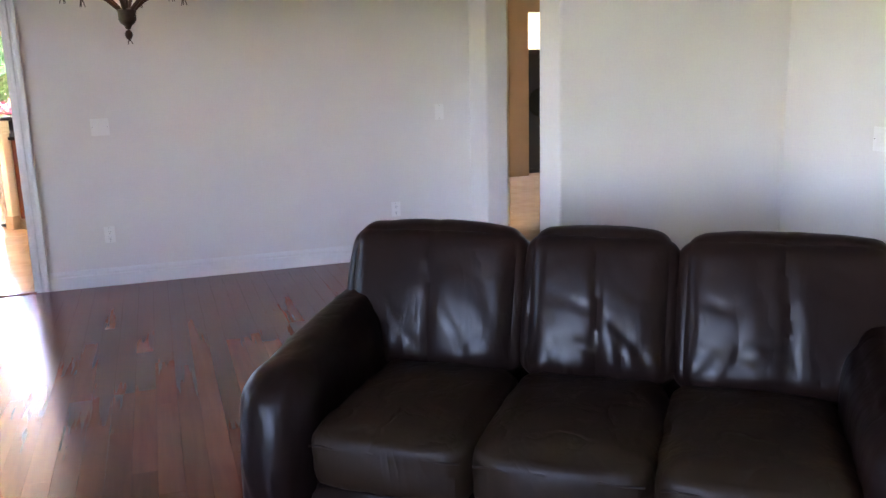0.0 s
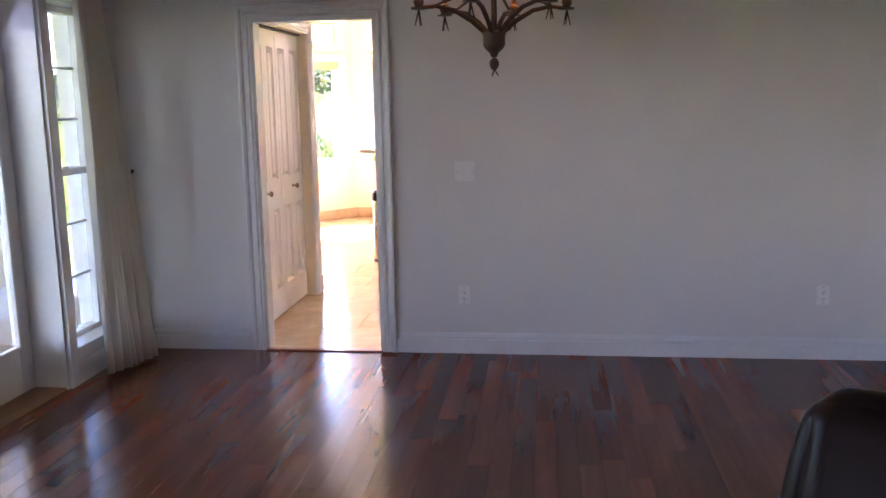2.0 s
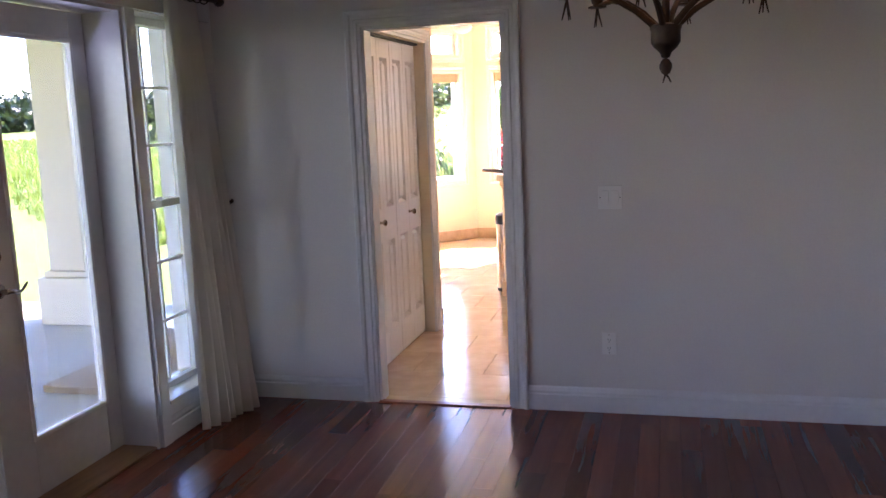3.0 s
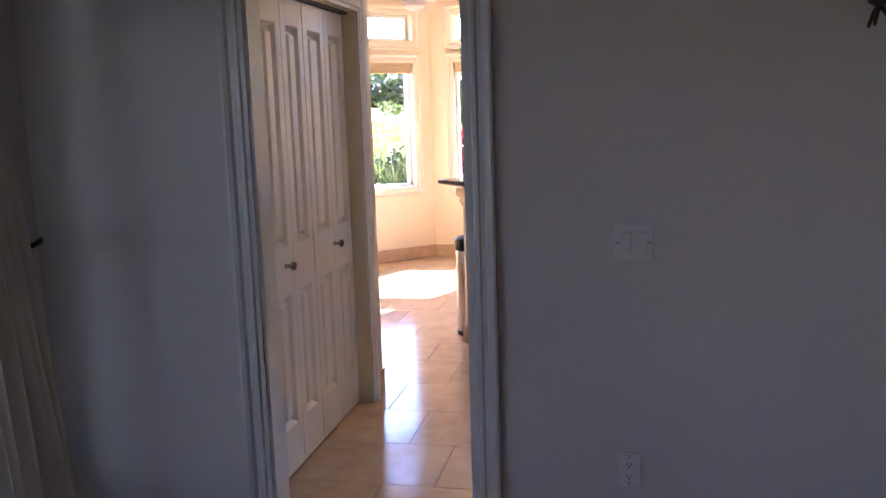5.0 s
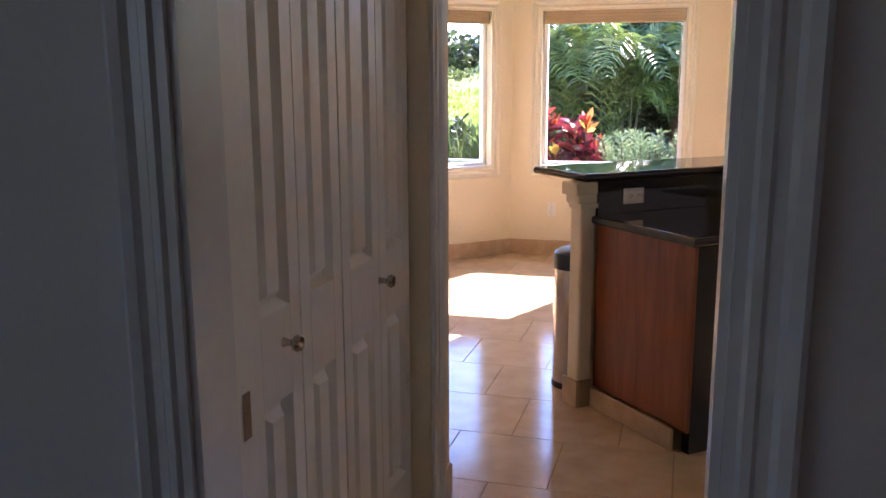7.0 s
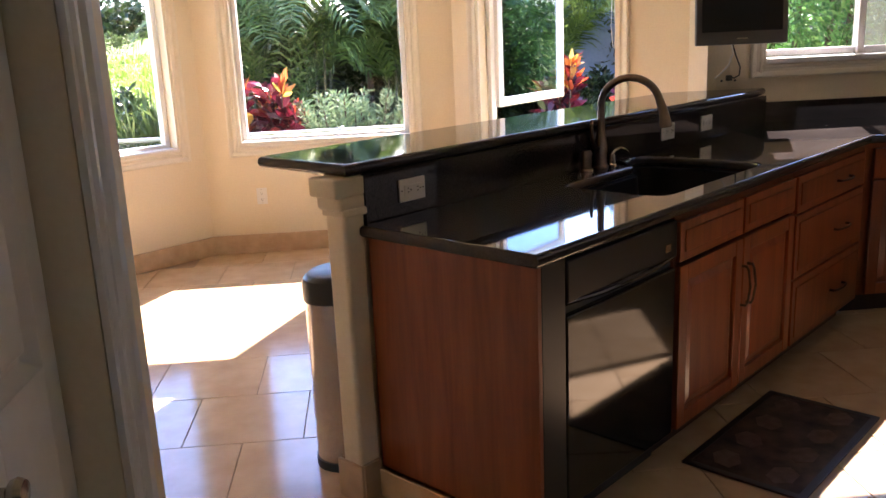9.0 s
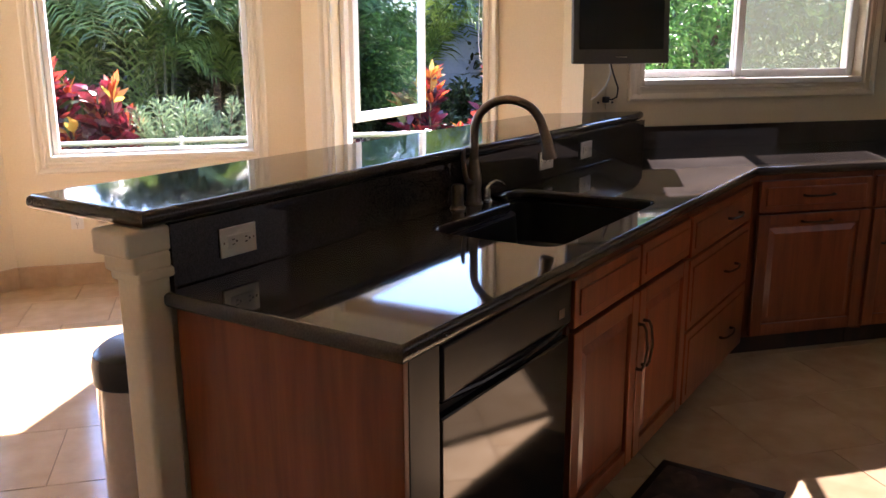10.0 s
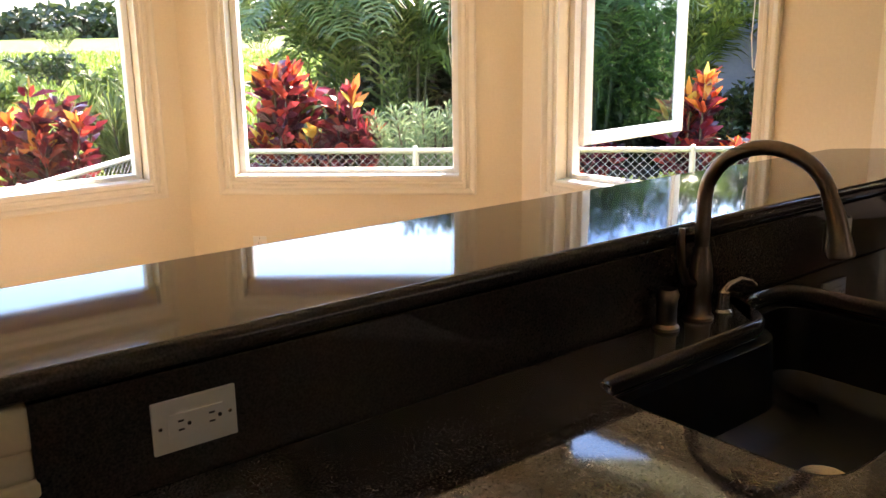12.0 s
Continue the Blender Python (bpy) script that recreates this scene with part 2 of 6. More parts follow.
def screening(name):
    """Fine woven insect screen: half open, half pale thread."""
    m, tree, bsdf = material(name)
    bsdf.inputs["Base Color"].default_value = (0.14, 0.14, 0.125, 1)
    bsdf.inputs["Roughness"].default_value = 0.8
    tr = tree.nodes.new("ShaderNodeBsdfTransparent")
    wv = add(tree, "ShaderNodeTexNoise", Scale=25.0)
    mr = tree.nodes.new("ShaderNodeMapRange")
    mr.inputs["To Min"].default_value, mr.inputs["To Max"].default_value = 0.36, 0.5
    tree.links.new(wv.outputs[0], mr.inputs[0])
    mx = tree.nodes.new("ShaderNodeMixShader")
    tree.links.new(mr.outputs[0], mx.inputs[0])
    tree.links.new(tr.outputs[0], mx.inputs[1])
    tl = tree.nodes.new("ShaderNodeBsdfTranslucent")
    tl.inputs[0].default_value = (0.07, 0.075, 0.06, 1)
    tree.links.new(tl.outputs[0], mx.inputs[2])
    tree.links.new(mx.outputs[0], tree.nodes["Material Output"].inputs[0])
    return m


SCREENING = screening("insect_screening")
VINYL = speckled("white_vinyl", (0.78, 0.77, 0.74), (0.84, 0.83, 0.8), 0.3, 30, relief=0.02)
BLIND = speckled("tan_woven_blind", (0.42, 0.31, 0.19), (0.55, 0.42, 0.27), 0.8, 140, relief=0.3)
CONCRETE = speckled("patio_concrete", (0.36, 0.34, 0.32), (0.48, 0.46, 0.43), 0.8, 12, relief=0.2)
STUCCO = speckled("cream_stucco", (0.62, 0.53, 0.42), (0.7, 0.61, 0.5), 0.85, 50, relief=0.3)
GALV = speckled("galvanised_steel", (0.42, 0.41, 0.38), (0.52, 0.5, 0.47), 0.5, 40, metal=0.5)
RUGM = speckled("dark_patterned_rug", (0.02, 0.018, 0.02), (0.09, 0.055, 0.045), 0.95, 14, relief=0.5, depth=0.004, scale2=9.0)
BARK = speckled("bark", (0.05, 0.035, 0.025), (0.12, 0.09, 0.06), 0.9, 20, relief=0.5)
m, tree, bsdf = material("grass_ground")
at = coords(tree)
n1 = add(tree, "ShaderNodeTexNoise", Scale=0.16, Detail=6.0, Roughness=0.62)
n2 = add(tree, "ShaderNodeTexNoise", Scale=3.2, Detail=8.0, Roughness=0.72)
for n in (n1, n2):
    tree.links.new(at, n.inputs["Vector"])
mixn = tree.nodes.new("ShaderNodeMath")
mixn.operation = "MULTIPLY_ADD"
mixn.inputs[1].default_value = 0.55
hf = tree.nodes.new("ShaderNodeMath")
hf.operation = "MULTIPLY"
hf.inputs[1].default_value = 0.45
tree.links.new(n2.outputs[0], hf.inputs[0])
tree.links.new(n1.outputs[0], mixn.inputs[0])
tree.links.new(hf.outputs[0], mixn.inputs[2])
rp = ramp(tree, mixn.outputs[0], [(0.3, (0.05, 0.085, 0.014)), (0.44, (0.15, 0.22, 0.022)), (0.55, (0.19, 0.255, 0.03)), (0.7, (0.27, 0.31, 0.05))])
tree.links.new(rp.outputs[0], bsdf.inputs["Base Color"])
bsdf.inputs["Roughness"].default_value = 0.9
bump(tree, bsdf, n2.outputs[0], 0.7, 0.25)
GRASSGROUND = m
SOIL = speckled("shaded_soil", (0.035, 0.03, 0.02), (0.08, 0.07, 0.04), 0.95, 8, relief=0.5, depth=0.02)

m, tree, bsdf = material("sheer_white_curtain")
bsdf.inputs["Base Color"].default_value = (0.8, 0.76, 0.68, 1)
bsdf.inputs["Roughness"].default_value = 0.9
tl = tree.nodes.new("ShaderNodeBsdfTranslucent")
tl.inputs[0].default_value = (0.8, 0.76, 0.68, 1)
mx = tree.nodes.new("ShaderNodeMixShader")
mx.inputs[0].default_value = 0.2
tree.links.new(bsdf.outputs[0], mx.inputs[1])
tree.links.new(tl.outputs[0], mx.inputs[2])
tree.links.new(mx.outputs[0], tree.nodes["Material Output"].inputs[0])
wv = add(tree, "ShaderNodeTexNoise", Scale=180.0)
bump(tree, bsdf, wv.outputs[0], 0.1, 0.002)
CURTAIN = m

m, tree, bsdf = material("lit_amber_shade")
bsdf.inputs["Base Color"].default_value = (0.85, 0.55, 0.25, 1)
bsdf.inputs["Emission Color"].default_value = (1.0, 0.36, 0.07, 1)
bsdf.inputs["Emission Strength"].default_value = 0.024
AMBER = m
m, tree, bsdf = material("lit_bulb")
bsdf.inputs["Emission Color"].default_value = (1.0, 0.75, 0.42, 1)
bsdf.inputs["Emission Strength"].default_value = 0.25
BULB = m

TERRACOTTA = speckled("pink_masonry", (0.34, 0.22, 0.17), (0.44, 0.31, 0.25), 0.85, 20, relief=0.3)
CROTON = foliage("croton_leaves", [(0.0, (0.035, 0.008, 0.014)), (0.4, (0.10, 0.010, 0.022)), (0.7, (0.24, 0.022, 0.035)), (0.9, (0.38, 0.05, 0.035)), (0.98, (0.06, 0.09, 0.02))], 0.3, 0.3)
CROTONTIP = foliage("croton_tip_leaves", [(0.0, (0.42, 0.035, 0.03)), (0.45, (0.58, 0.12, 0.03)), (0.75, (0.66, 0.3, 0.05)), (0.97, (0.70, 0.5, 0.10))], 0.3, 0.4)
DARKLEAF = foliage("dark_tree_leaves", [(0.0, (0.012, 0.022, 0.008)), (0.6, (0.03, 0.055, 0.016)), (0.95, (0.075, 0.10, 0.03))], 0.4, 0.2)
HEDGELEAF = foliage("hedge_leaves", [(0.0, (0.04, 0.12, 0.03)), (0.6, (0.08, 0.22, 0.05)), (0.95, (0.16, 0.32, 0.08))], 0.45, 0.5)
PALEFERN = foliage("pale_fern_leaves", [(0.0, (0.10, 0.17, 0.08)), (0.95, (0.25, 0.33, 0.17))], 0.6, 0.3)
YELLOWSHRUB = foliage("yellow_green_leaves", [(0.0, (0.15, 0.2, 0.03)), (0.95, (0.4, 0.42, 0.08))], 0.5, 0.3)
GRASSBLADE = foliage("grass_blades", [(0.0, (0.09, 0.16, 0.016)), (0.6, (0.19, 0.27, 0.03)), (0.95, (0.32, 0.36, 0.07))], 0.6, 0.35)
REED = foliage("reed_blades", [(0.0, (0.05, 0.08, 0.02)), (0.95, (0.17, 0.22, 0.06))], 0.5, 0.3)
# Blue here is the sky-lit shade on a pale wall, put into its colour.
SHEDBLUE = speckled("blue_shade_shed_paint", (0.20, 0.26, 0.39), (0.25, 0.32, 0.46), 0.6, 20, relief=0.1)
SHEDROOF = speckled("pale_metal_roofing", (0.55, 0.58, 0.62), (0.66, 0.69, 0.73), 0.45, 15, relief=0.05)
CANE = speckled("green_palm_cane", (0.025, 0.03, 0.012), (0.06, 0.065, 0.025), 0.6, 12)
PALM = foliage("palm_leaves", [(0.0, (0.04, 0.08, 0.015)), (0.95, (0.18, 0.25, 0.06))], 0.35, 0.3)


# ---- mesh tools ----
def box(bm, x0, y0, z0, x1, y1, z1, bevel=0.0, seg=2, m=None):
    r = bmesh.ops.create_cube(bm, size=1.0)
    vs = r["verts"]
    for v in vs:
        v.co = Vector((x0 + (v.co.x + 0.5) * (x1 - x0), y0 + (v.co.y + 0.5) * (y1 - y0), z0 + (v.co.z + 0.5) * (z1 - z0)))
    if bevel:
        es = list({e for v in vs for e in v.link_edges})
        out = bmesh.ops.bevel(bm, geom=es, offset=bevel, segments=seg, profile=0.5, affect="EDGES")
        vs = list({v for f in out["faces"] for v in f.verts} | {v for v in vs if v.is_valid})
    if m is not None:
        bmesh.ops.transform(bm, matrix=m, verts=vs)
    return vs


def boxed(*args, **kw):
    bm = bmesh.new()
    box(bm, *args, **kw)
    return bm


def lathe(bm, profile, seg=20, m=None):
    """A turned body round z; profile: (radius, height) from bottom to top."""
    rings = []
    made = []
    for r, z in profile:
        ring = [bm.verts.new((max(r, 1e-4) * math.cos(2 * math.pi * k / seg), max(r, 1e-4) * math.sin(2 * math.pi * k / seg), z)) for k in range(seg)]
        rings.append(ring)
        made += ring
    for a, b in zip(rings, rings[1:]):
        for k in range(seg):
            bm.faces.new((a[k], a[(k + 1) % seg], b[(k + 1) % seg], b[k]))
    bm.faces.new(rings[0][::-1])
    bm.faces.new(rings[-1])
    if m is not None:
        bmesh.ops.transform(bm, matrix=m, verts=made)
    return made


def turned(profile, seg=20, m=None):
    bm = bmesh.new()
    lathe(bm, profile, seg, m)
    return bm


def tube(bm, pts, radius, seg=10):
    """A round bar through points; radius one number or one for each point."""
    pts = [Vector(p) for p in pts]
    rad = radius if isinstance(radius, (list, tuple)) else [radius] * len(pts)
    rings = []
    side = None
    for k, p in enumerate(pts):
        d = (pts[min(k + 1, len(pts) - 1)] - pts[max(k - 1, 0)]).normalized()
        if side is None:
            side = d.cross(Vector((0, 0, 1)) if abs(d.z) < 0.9 else Vector((1, 0, 0))).normalized()
        side = (side - d * side.dot(d)).normalized()
        up = d.cross(side)
        rings.append([bm.verts.new(p + rad[k] * (math.cos(2 * math.pi * j / seg) * side + math.sin(2 * math.pi * j / seg) * up)) for j in range(seg)])
    for a, b in zip(rings, rings[1:]):
        for j in range(seg):
            bm.faces.new((a[j], a[(j + 1) % seg], b[(j + 1) % seg], b[j]))
    bm.faces.new(rings[0][::-1])
    bm.faces.new(rings[-1])
    return bm


def piped(pts, radius, seg=10):
    return tube(bmesh.new(), pts, radius, seg)


def arc(center, a, b, t0, t1, n=12):
    """Points on an ellipse arc spanned by vectors a and b."""
    c, a, b = Vector(center), Vector(a), Vector(b)
    return [c + a * math.cos(t0 + (t1 - t0) * k / n) + b * math.sin(t0 + (t1 - t0) * k / n) for k in range(n + 1)]


def finish(name, bm, mat, smooth=False):
    bmesh.ops.recalc_face_normals(bm, faces=bm.faces)
    me = bpy.data.meshes.new(name)
    bm.to_mesh(me)
    bm.free()
    me.materials.append(mat)
    if smooth:
        me.shade_smooth()
        me.set_sharp_from_angle(angle=radians(38))
    ob = new(name, me)
    if smooth and len(me.polygons) < 500:
        even = ob.modifiers.new("even_normals", "WEIGHTED_NORMAL")
        even.keep_sharp = True
    return ob


def part(name, bm, mat, parent, label="", smooth=True):
    ob = finish(name, bm, mat, smooth)
    ob.parent = parent
    if label:
        ob["label"] = label
    return ob


def thing(name, m, label, category, group="", kind=""):
    ob = new(name)
    ob.empty_display_size = 0.1
    ob.matrix_world = m
    return tagged(ob, label, category, group, kind)


def structure(name, bm, mat, label, category, m=None, smooth=False):
    ob = finish(name, bm, mat, smooth)
    if m is not None:
        ob.matrix_world = m
    return tagged(ob, label, category, "", "structure")


def wall_mesh(length, height, thick, openings):
    """A slab from z 0, face at y 0, with openings (x0, x1, z0, z1) that go through it."""
    xs = sorted({0, length, *[v for o in openings for v in o[:2]]})
    zs = sorted({0, height, *[v for o in openings for v in o[2:]]})
    solid = {}
    for i in range(len(xs) - 1):
        for k in range(len(zs) - 1):
            cx, cz = (xs[i] + xs[i + 1]) / 2, (zs[k] + zs[k + 1]) / 2
            solid[i, k] = not any(o[0] < cx < o[1] and o[2] < cz < o[3] for o in openings)
    bm = bmesh.new()
    cache = {}

    def vert(x, y, z):
        key = (round(x, 5), round(y, 5), round(z, 5))
        if key not in cache:
            cache[key] = bm.verts.new(key)
        return cache[key]

    for (i, k), full in solid.items():
        if not full:
            continue
        x0, x1, z0, z1 = xs[i], xs[i + 1], zs[k], zs[k + 1]
        bm.faces.new([vert(x0, 0, z0), vert(x1, 0, z0), vert(x1, 0, z1), vert(x0, 0, z1)])
        bm.faces.new([vert(x0, thick, z0), vert(x0, thick, z1), vert(x1, thick, z1), vert(x1, thick, z0)])
        for di, dk, (ax, az), (bx, bz) in ((-1, 0, (x0, z0), (x0, z1)), (1, 0, (x1, z1), (x1, z0)), (0, -1, (x1, z0), (x0, z0)), (0, 1, (x0, z1), (x1, z1))):
            if not solid.get((i + di, k + dk), False):
                bm.faces.new([vert(ax, 0, az), vert(bx, 0, bz), vert(bx, thick, bz), vert(ax, thick, az)])
    return bm


def wall(name, x, y, angle, length, height, thick, openings, mat, label):
    return structure(name, wall_mesh(length, height, thick, openings), mat, label, "wall", pose(x, y, 0, 0, 0, angle))


CASING = [(0, 0), (0.012, 0), (0.012, 0.016), (0.019, 0.022), (0.019, 0.034), (0.013, 0.04), (0.013, 0.055), (0.022, 0.064), (0.026, 0.08), (0.022, 0.088), (0, 0.088)]


def casing_mesh(x0, x1, z0, z1, y=0.0, sill=False):
    """Moulded trim round an opening of a wall whose face is at y, towards -y."""
    bm = bmesh.new()
    w = 0.088
    out = Vector((0, -1, 0))
    prof = CASING
    zlow = z0 if not sill else z0 - w

    def leg(xa, sign):
        pr = [(a, b) for a, b in prof]
        ring = []
        for z in (zlow, z1 + w):
            ring.append([bm.verts.new((xa + sign * b, y - a, z - (0 if z != z1 + w else (w - b)))) for a, b in pr])
        n = len(pr)
        for k in range(n):
            bm.faces.new((ring[0][k], ring[0][(k + 1) % n], ring[1][(k + 1) % n], ring[1][k]))
        bm.faces.new(ring[0])
        bm.faces.new(ring[1])

    def bar(za, sign):
        ring = []
        for side, xa in ((-1, x0), (1, x1)):
            ring.append([bm.verts.new((xa + side * b, y - a, za + sign * b)) for a, b in prof])
        n = len(prof)
        for k in range(n):
            bm.faces.new((ring[0][k], ring[0][(k + 1) % n], ring[1][(k + 1) % n], ring[1][k]))
        bm.faces.new(ring[0])
        bm.faces.new(ring[1])

    leg(x0, -1)
    leg(x1, 1)
    bar(z1, 1)
    if sill:
        bar(z0, -1)
    return bm


BASEPROF = [(0, 0), (0.016, 0), (0.016, 0.085), (0.011, 0.092), (0.013, 0.105), (0.007, 0.122), (0, 0.13)]


def baseboard(name, runs, mat, label, profile=BASEPROF):
    """runs: (x0, y0, x1, y1, outx, outy) at the floor."""
    bm = bmesh.new()
    for x0, y0, x1, y1, ox, oy in runs:
        ring = [[bm.verts.new((x + ox * a, y + oy * a, b)) for a, b in profile] for x, y in ((x0, y0), (x1, y1))]
        n = len(profile)
        for k in range(n):
            bm.faces.new((ring[0][k], ring[0][(k + 1) % n], ring[1][(k + 1) % n], ring[1][k]))
        bm.faces.new(ring[0])
        bm.faces.new(ring[1])
    return structure(name, bm, mat, label, "baseboard")


TILEPROF = [(0, 0), (0.012, 0), (0.012, 0.125), (0.009, 0.13), (0, 0.13)]

# ---- large structure ----
H = 2.74
wall("wall_north", -3.04, 6.11, 0, 5.26, H, 0.105, [(1.115, 1.86, 0, 2.03)], WALL, "smooth off-white painted wall with a doorway")
wall("wall_west", -2.79, -4.0, 90, 10.11, H, 0.25, [(2.2, 3.8, 0.8, 2.05), (6.95, 7.5, 0.2, 2.1), (7.71, 9.29, 0, 2.1), (9.37, 9.89, 0.2, 2.1)], WALL, "off-white wall with French doors and sidelight windows")
wall("wall_south", 3.3, -4.0, 180, 6.3, H, 0.15, [], WALL, "plain off-white painted wall")
wall("wall_east", 3.04, 3.7, -90, 7.7, H, 0.15, [], WALL, "plain off-white painted wall")
structure("wall_sofa", boxed(1.65, 3.7, 0, 3.19, 3.95, H, bevel=0.012), WALL, "off-white wall end behind the leather sofa", "wall")
structure("wall_wing", boxed(2.05, 5.74, 0, 2.22, 6.108, H, bevel=0.012), WALL, "off-white wing wall beside the hall opening", "wall")
structure("ceiling_living", boxed(-3.04, -4.15, H, 3.3, 6.95, H + 0.12), CEIL, "plain white ceiling", "ceiling")

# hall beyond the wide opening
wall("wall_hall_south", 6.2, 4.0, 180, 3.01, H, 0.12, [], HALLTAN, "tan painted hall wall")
wall("wall_hall_east", 6.2, 12.4, -90, 8.5, H, 0.12, [(0.8, 1.8, 0.7, 2.2)], CREAM, "cream painted hall wall")
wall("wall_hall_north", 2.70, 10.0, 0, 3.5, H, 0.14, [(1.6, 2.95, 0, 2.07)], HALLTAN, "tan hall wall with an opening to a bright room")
wall("wall_far_room", 3.4, 12.2, 0, 2.8, H, 0.12, [], CREAM, "cream painted wall of the far room")
structure("ceiling_hall", boxed(2.66, 3.9, H + 0.002, 6.4, 12.4, H + 0.12), CEIL, "plain white hall ceiling", "ceiling")

# kitchen and breakfast bay
FRONT, SLANT = 12.40, 43.5
ca, sa = math.cos(radians(SLANT)), math.sin(radians(SLANT))
DL = 1.69
BX0, BX1 = -2.72, -0.98
wall("wall_closet", -2.025, 6.217, 90, 1.665, H, 0.12, [(0.04, 1.443, 0, 2.06)], CREAM, "cream corridor wall holding the closet doors")
structure("wall_closet_return", boxed(-3.945, 7.76, 0, -2.145, 7.88, H), CREAM, "cream painted return wall", "wall")
structure("wall_closet_back", boxed(-2.95, 6.22, 0, -2.83, 7.76, H), CREAM, "plain closet back wall", "wall")
wall("wall_bay_west", -3.945, 7.68, 90, FRONT - DL * sa - 7.68, H, 0.16, [], CREAM, "cream painted breakfast bay wall")
WZ = (0.77, 2.06)
TZ = (2.28, 2.55)
wall("wall_bay_left", BX0 - DL * ca, FRONT - DL * sa, SLANT, DL, H, 0.16, [(DL - 1.20, DL - 0.21, *WZ), (DL - 1.20, DL - 0.21, *TZ)], CREAM, "cream slanted bay wall with a window and transom")
wall("wall_bay_front", BX0, FRONT, 0, 1.74, H, 0.16, [(0.255, 1.42, *WZ), (0.255, 1.42, *TZ)], CREAM, "cream bay wall with a window and transom")
wall("wall_bay_right", BX1, FRONT, -SLANT, DL, H, 0.16, [(0.23, 1.235, *WZ), (0.23, 1.235, *TZ)], CREAM, "cream slanted bay wall with a window and transom")
structure("wall_bay_east", boxed(0.247, 11.12, 0, 0.41, FRONT - DL * sa + 0.003, H), CREAM, "short cream wall beside the bay", "wall")
wall("wall_kitchen_window", 0.247, 10.96, 0, 2.553, H, 0.16, [(0.323, 1.593, 1.23, 2.2)], CREAM, "cream kitchen wall with a sliding window")
# Unseen opening, added to hold the kitchen fill lamp.
wall("wall_kitchen_east", 2.66, 10.96, -90, 3.96, H, 0.1, [(1.85, 3.85, 0, 2.3)], CREAM, "plain cream kitchen wall")
wall("wall_kitchen_slant", 2.66, 7.0, -125, 0.92, H, 0.08, [], CREAM, "short slanted cream kitchen wall")
structure("ceiling_kitchen", boxed(-4.1, 6.952, H + 0.001, 2.75, 11.05, H + 0.13), CEIL, "plain white kitchen ceiling", "ceiling")

structure("ceiling_bay", boxed(-4.15, 11.052, H + 0.001, 0.6, 12.7, H + 0.13), CEIL, "plain white bay ceiling", "ceiling")

# floors
structure("floor_living_bed", boxed(-3.04, -4.15, -0.2, 2.14, 6.12, -0.0015), PLANK, "dark underlay between floorboards", "floor")
structure("floor_living_side", boxed(2.14, -4.15, -0.2, 3.3, 3.8, -0.0015), PLANK, "dark underlay between floorboards", "floor")
floor_tiles = structure("floor_kitchen", boxed(-4.15, 6.12, -0.2, 2.3, 12.54, -0.004), GROUT, "tan grout between travertine tiles", "floor")
structure("floor_hall", boxed(2.3, 3.9, -0.2, 6.4, 12.4, -0.002), TILE, "polished tan travertine hall floor", "floor")
structure("threshold_hall", boxed(2.14, 3.95, -0.05, 2.3, 6.12, 0.001), TILE, "tan travertine strip at the hall opening", "floor")
structure("threshold_kitchen", boxed(-1.927, 6.085, -0.05, -1.18, 6.13, 0.009, bevel=0.004), CHERRY, "thin wooden strip in the doorway", "threshold")
structure("threshold_french_doors", boxed(-3.04, 3.72, -0.05, -2.80, 5.28, 0.012, bevel=0.004), OAK, "light oak threshold under the French doors", "threshold")

# trim of the living room
structure("trim_doorway", casing_mesh(-1.925, -1.18, 0, 2.03, 6.11), TRIM, "moulded white door casing", "trim")
structure("trim_doorway_kitchen", boxed(-1.18, 6.2155, 0, -1.09, 6.237, 2.12, bevel=0.004), TRIM, "white door casing on the kitchen side", "trim")
bm = bmesh.new()
box(bm, -1.927, 6.108, 0, -1.912, 6.218, 2.03)
box(bm, -1.193, 6.108, 0, -1.178, 6.218, 2.03)
box(bm, -1.912, 6.108, 2.015, -1.193, 6.218, 2.032)
structure("trim_door_jamb", bm, TRIM, "white painted door jamb lining", "trim")
baseboard("baseboard_living", [(-2.79, 6.11, -2.013, 6.11, 0, -1), (-1.092, 6.11, 2.05, 6.11, 0, -1), (2.05, 6.11, 2.05, 5.74, -1, 0), (2.05, 5.74, 2.22, 5.74, 0, -1),
    (-2.79, 5.30, -2.79, 6.11, 1, 0), (-2.79, 3.6, -2.79, -4, 1, 0), (1.65, 3.7, 3.04, 3.7, 0, -1), (1.65, 3.95, 1.65, 3.7, -1, 0), (3.04, 3.7, 3.04, -4, -1, 0)], TRIM, "white moulded baseboard")
baseboard("baseboard_kitchen", [(-2.025, 7.75, -2.025, 7.88, 1, 0), (-2.025, 7.88, -3.945, 7.88, 0, 1), (-3.945, 7.88, -3.945, FRONT - DL * sa, 1, 0), (BX0 - DL * ca, FRONT - DL * sa, BX0, FRONT, sa, -ca),
    (BX0, FRONT, BX1, FRONT, 0, -1), (BX1, FRONT, BX1 + DL * ca, FRONT - DL * sa, -sa, -ca), (0.247, FRONT - DL * sa, 0.247, 11.12, -1, 0), (-1.09, 6.215, 2.2, 6.215, 0, 1)], TILEBASE, "travertine tile baseboard", TILEPROF)


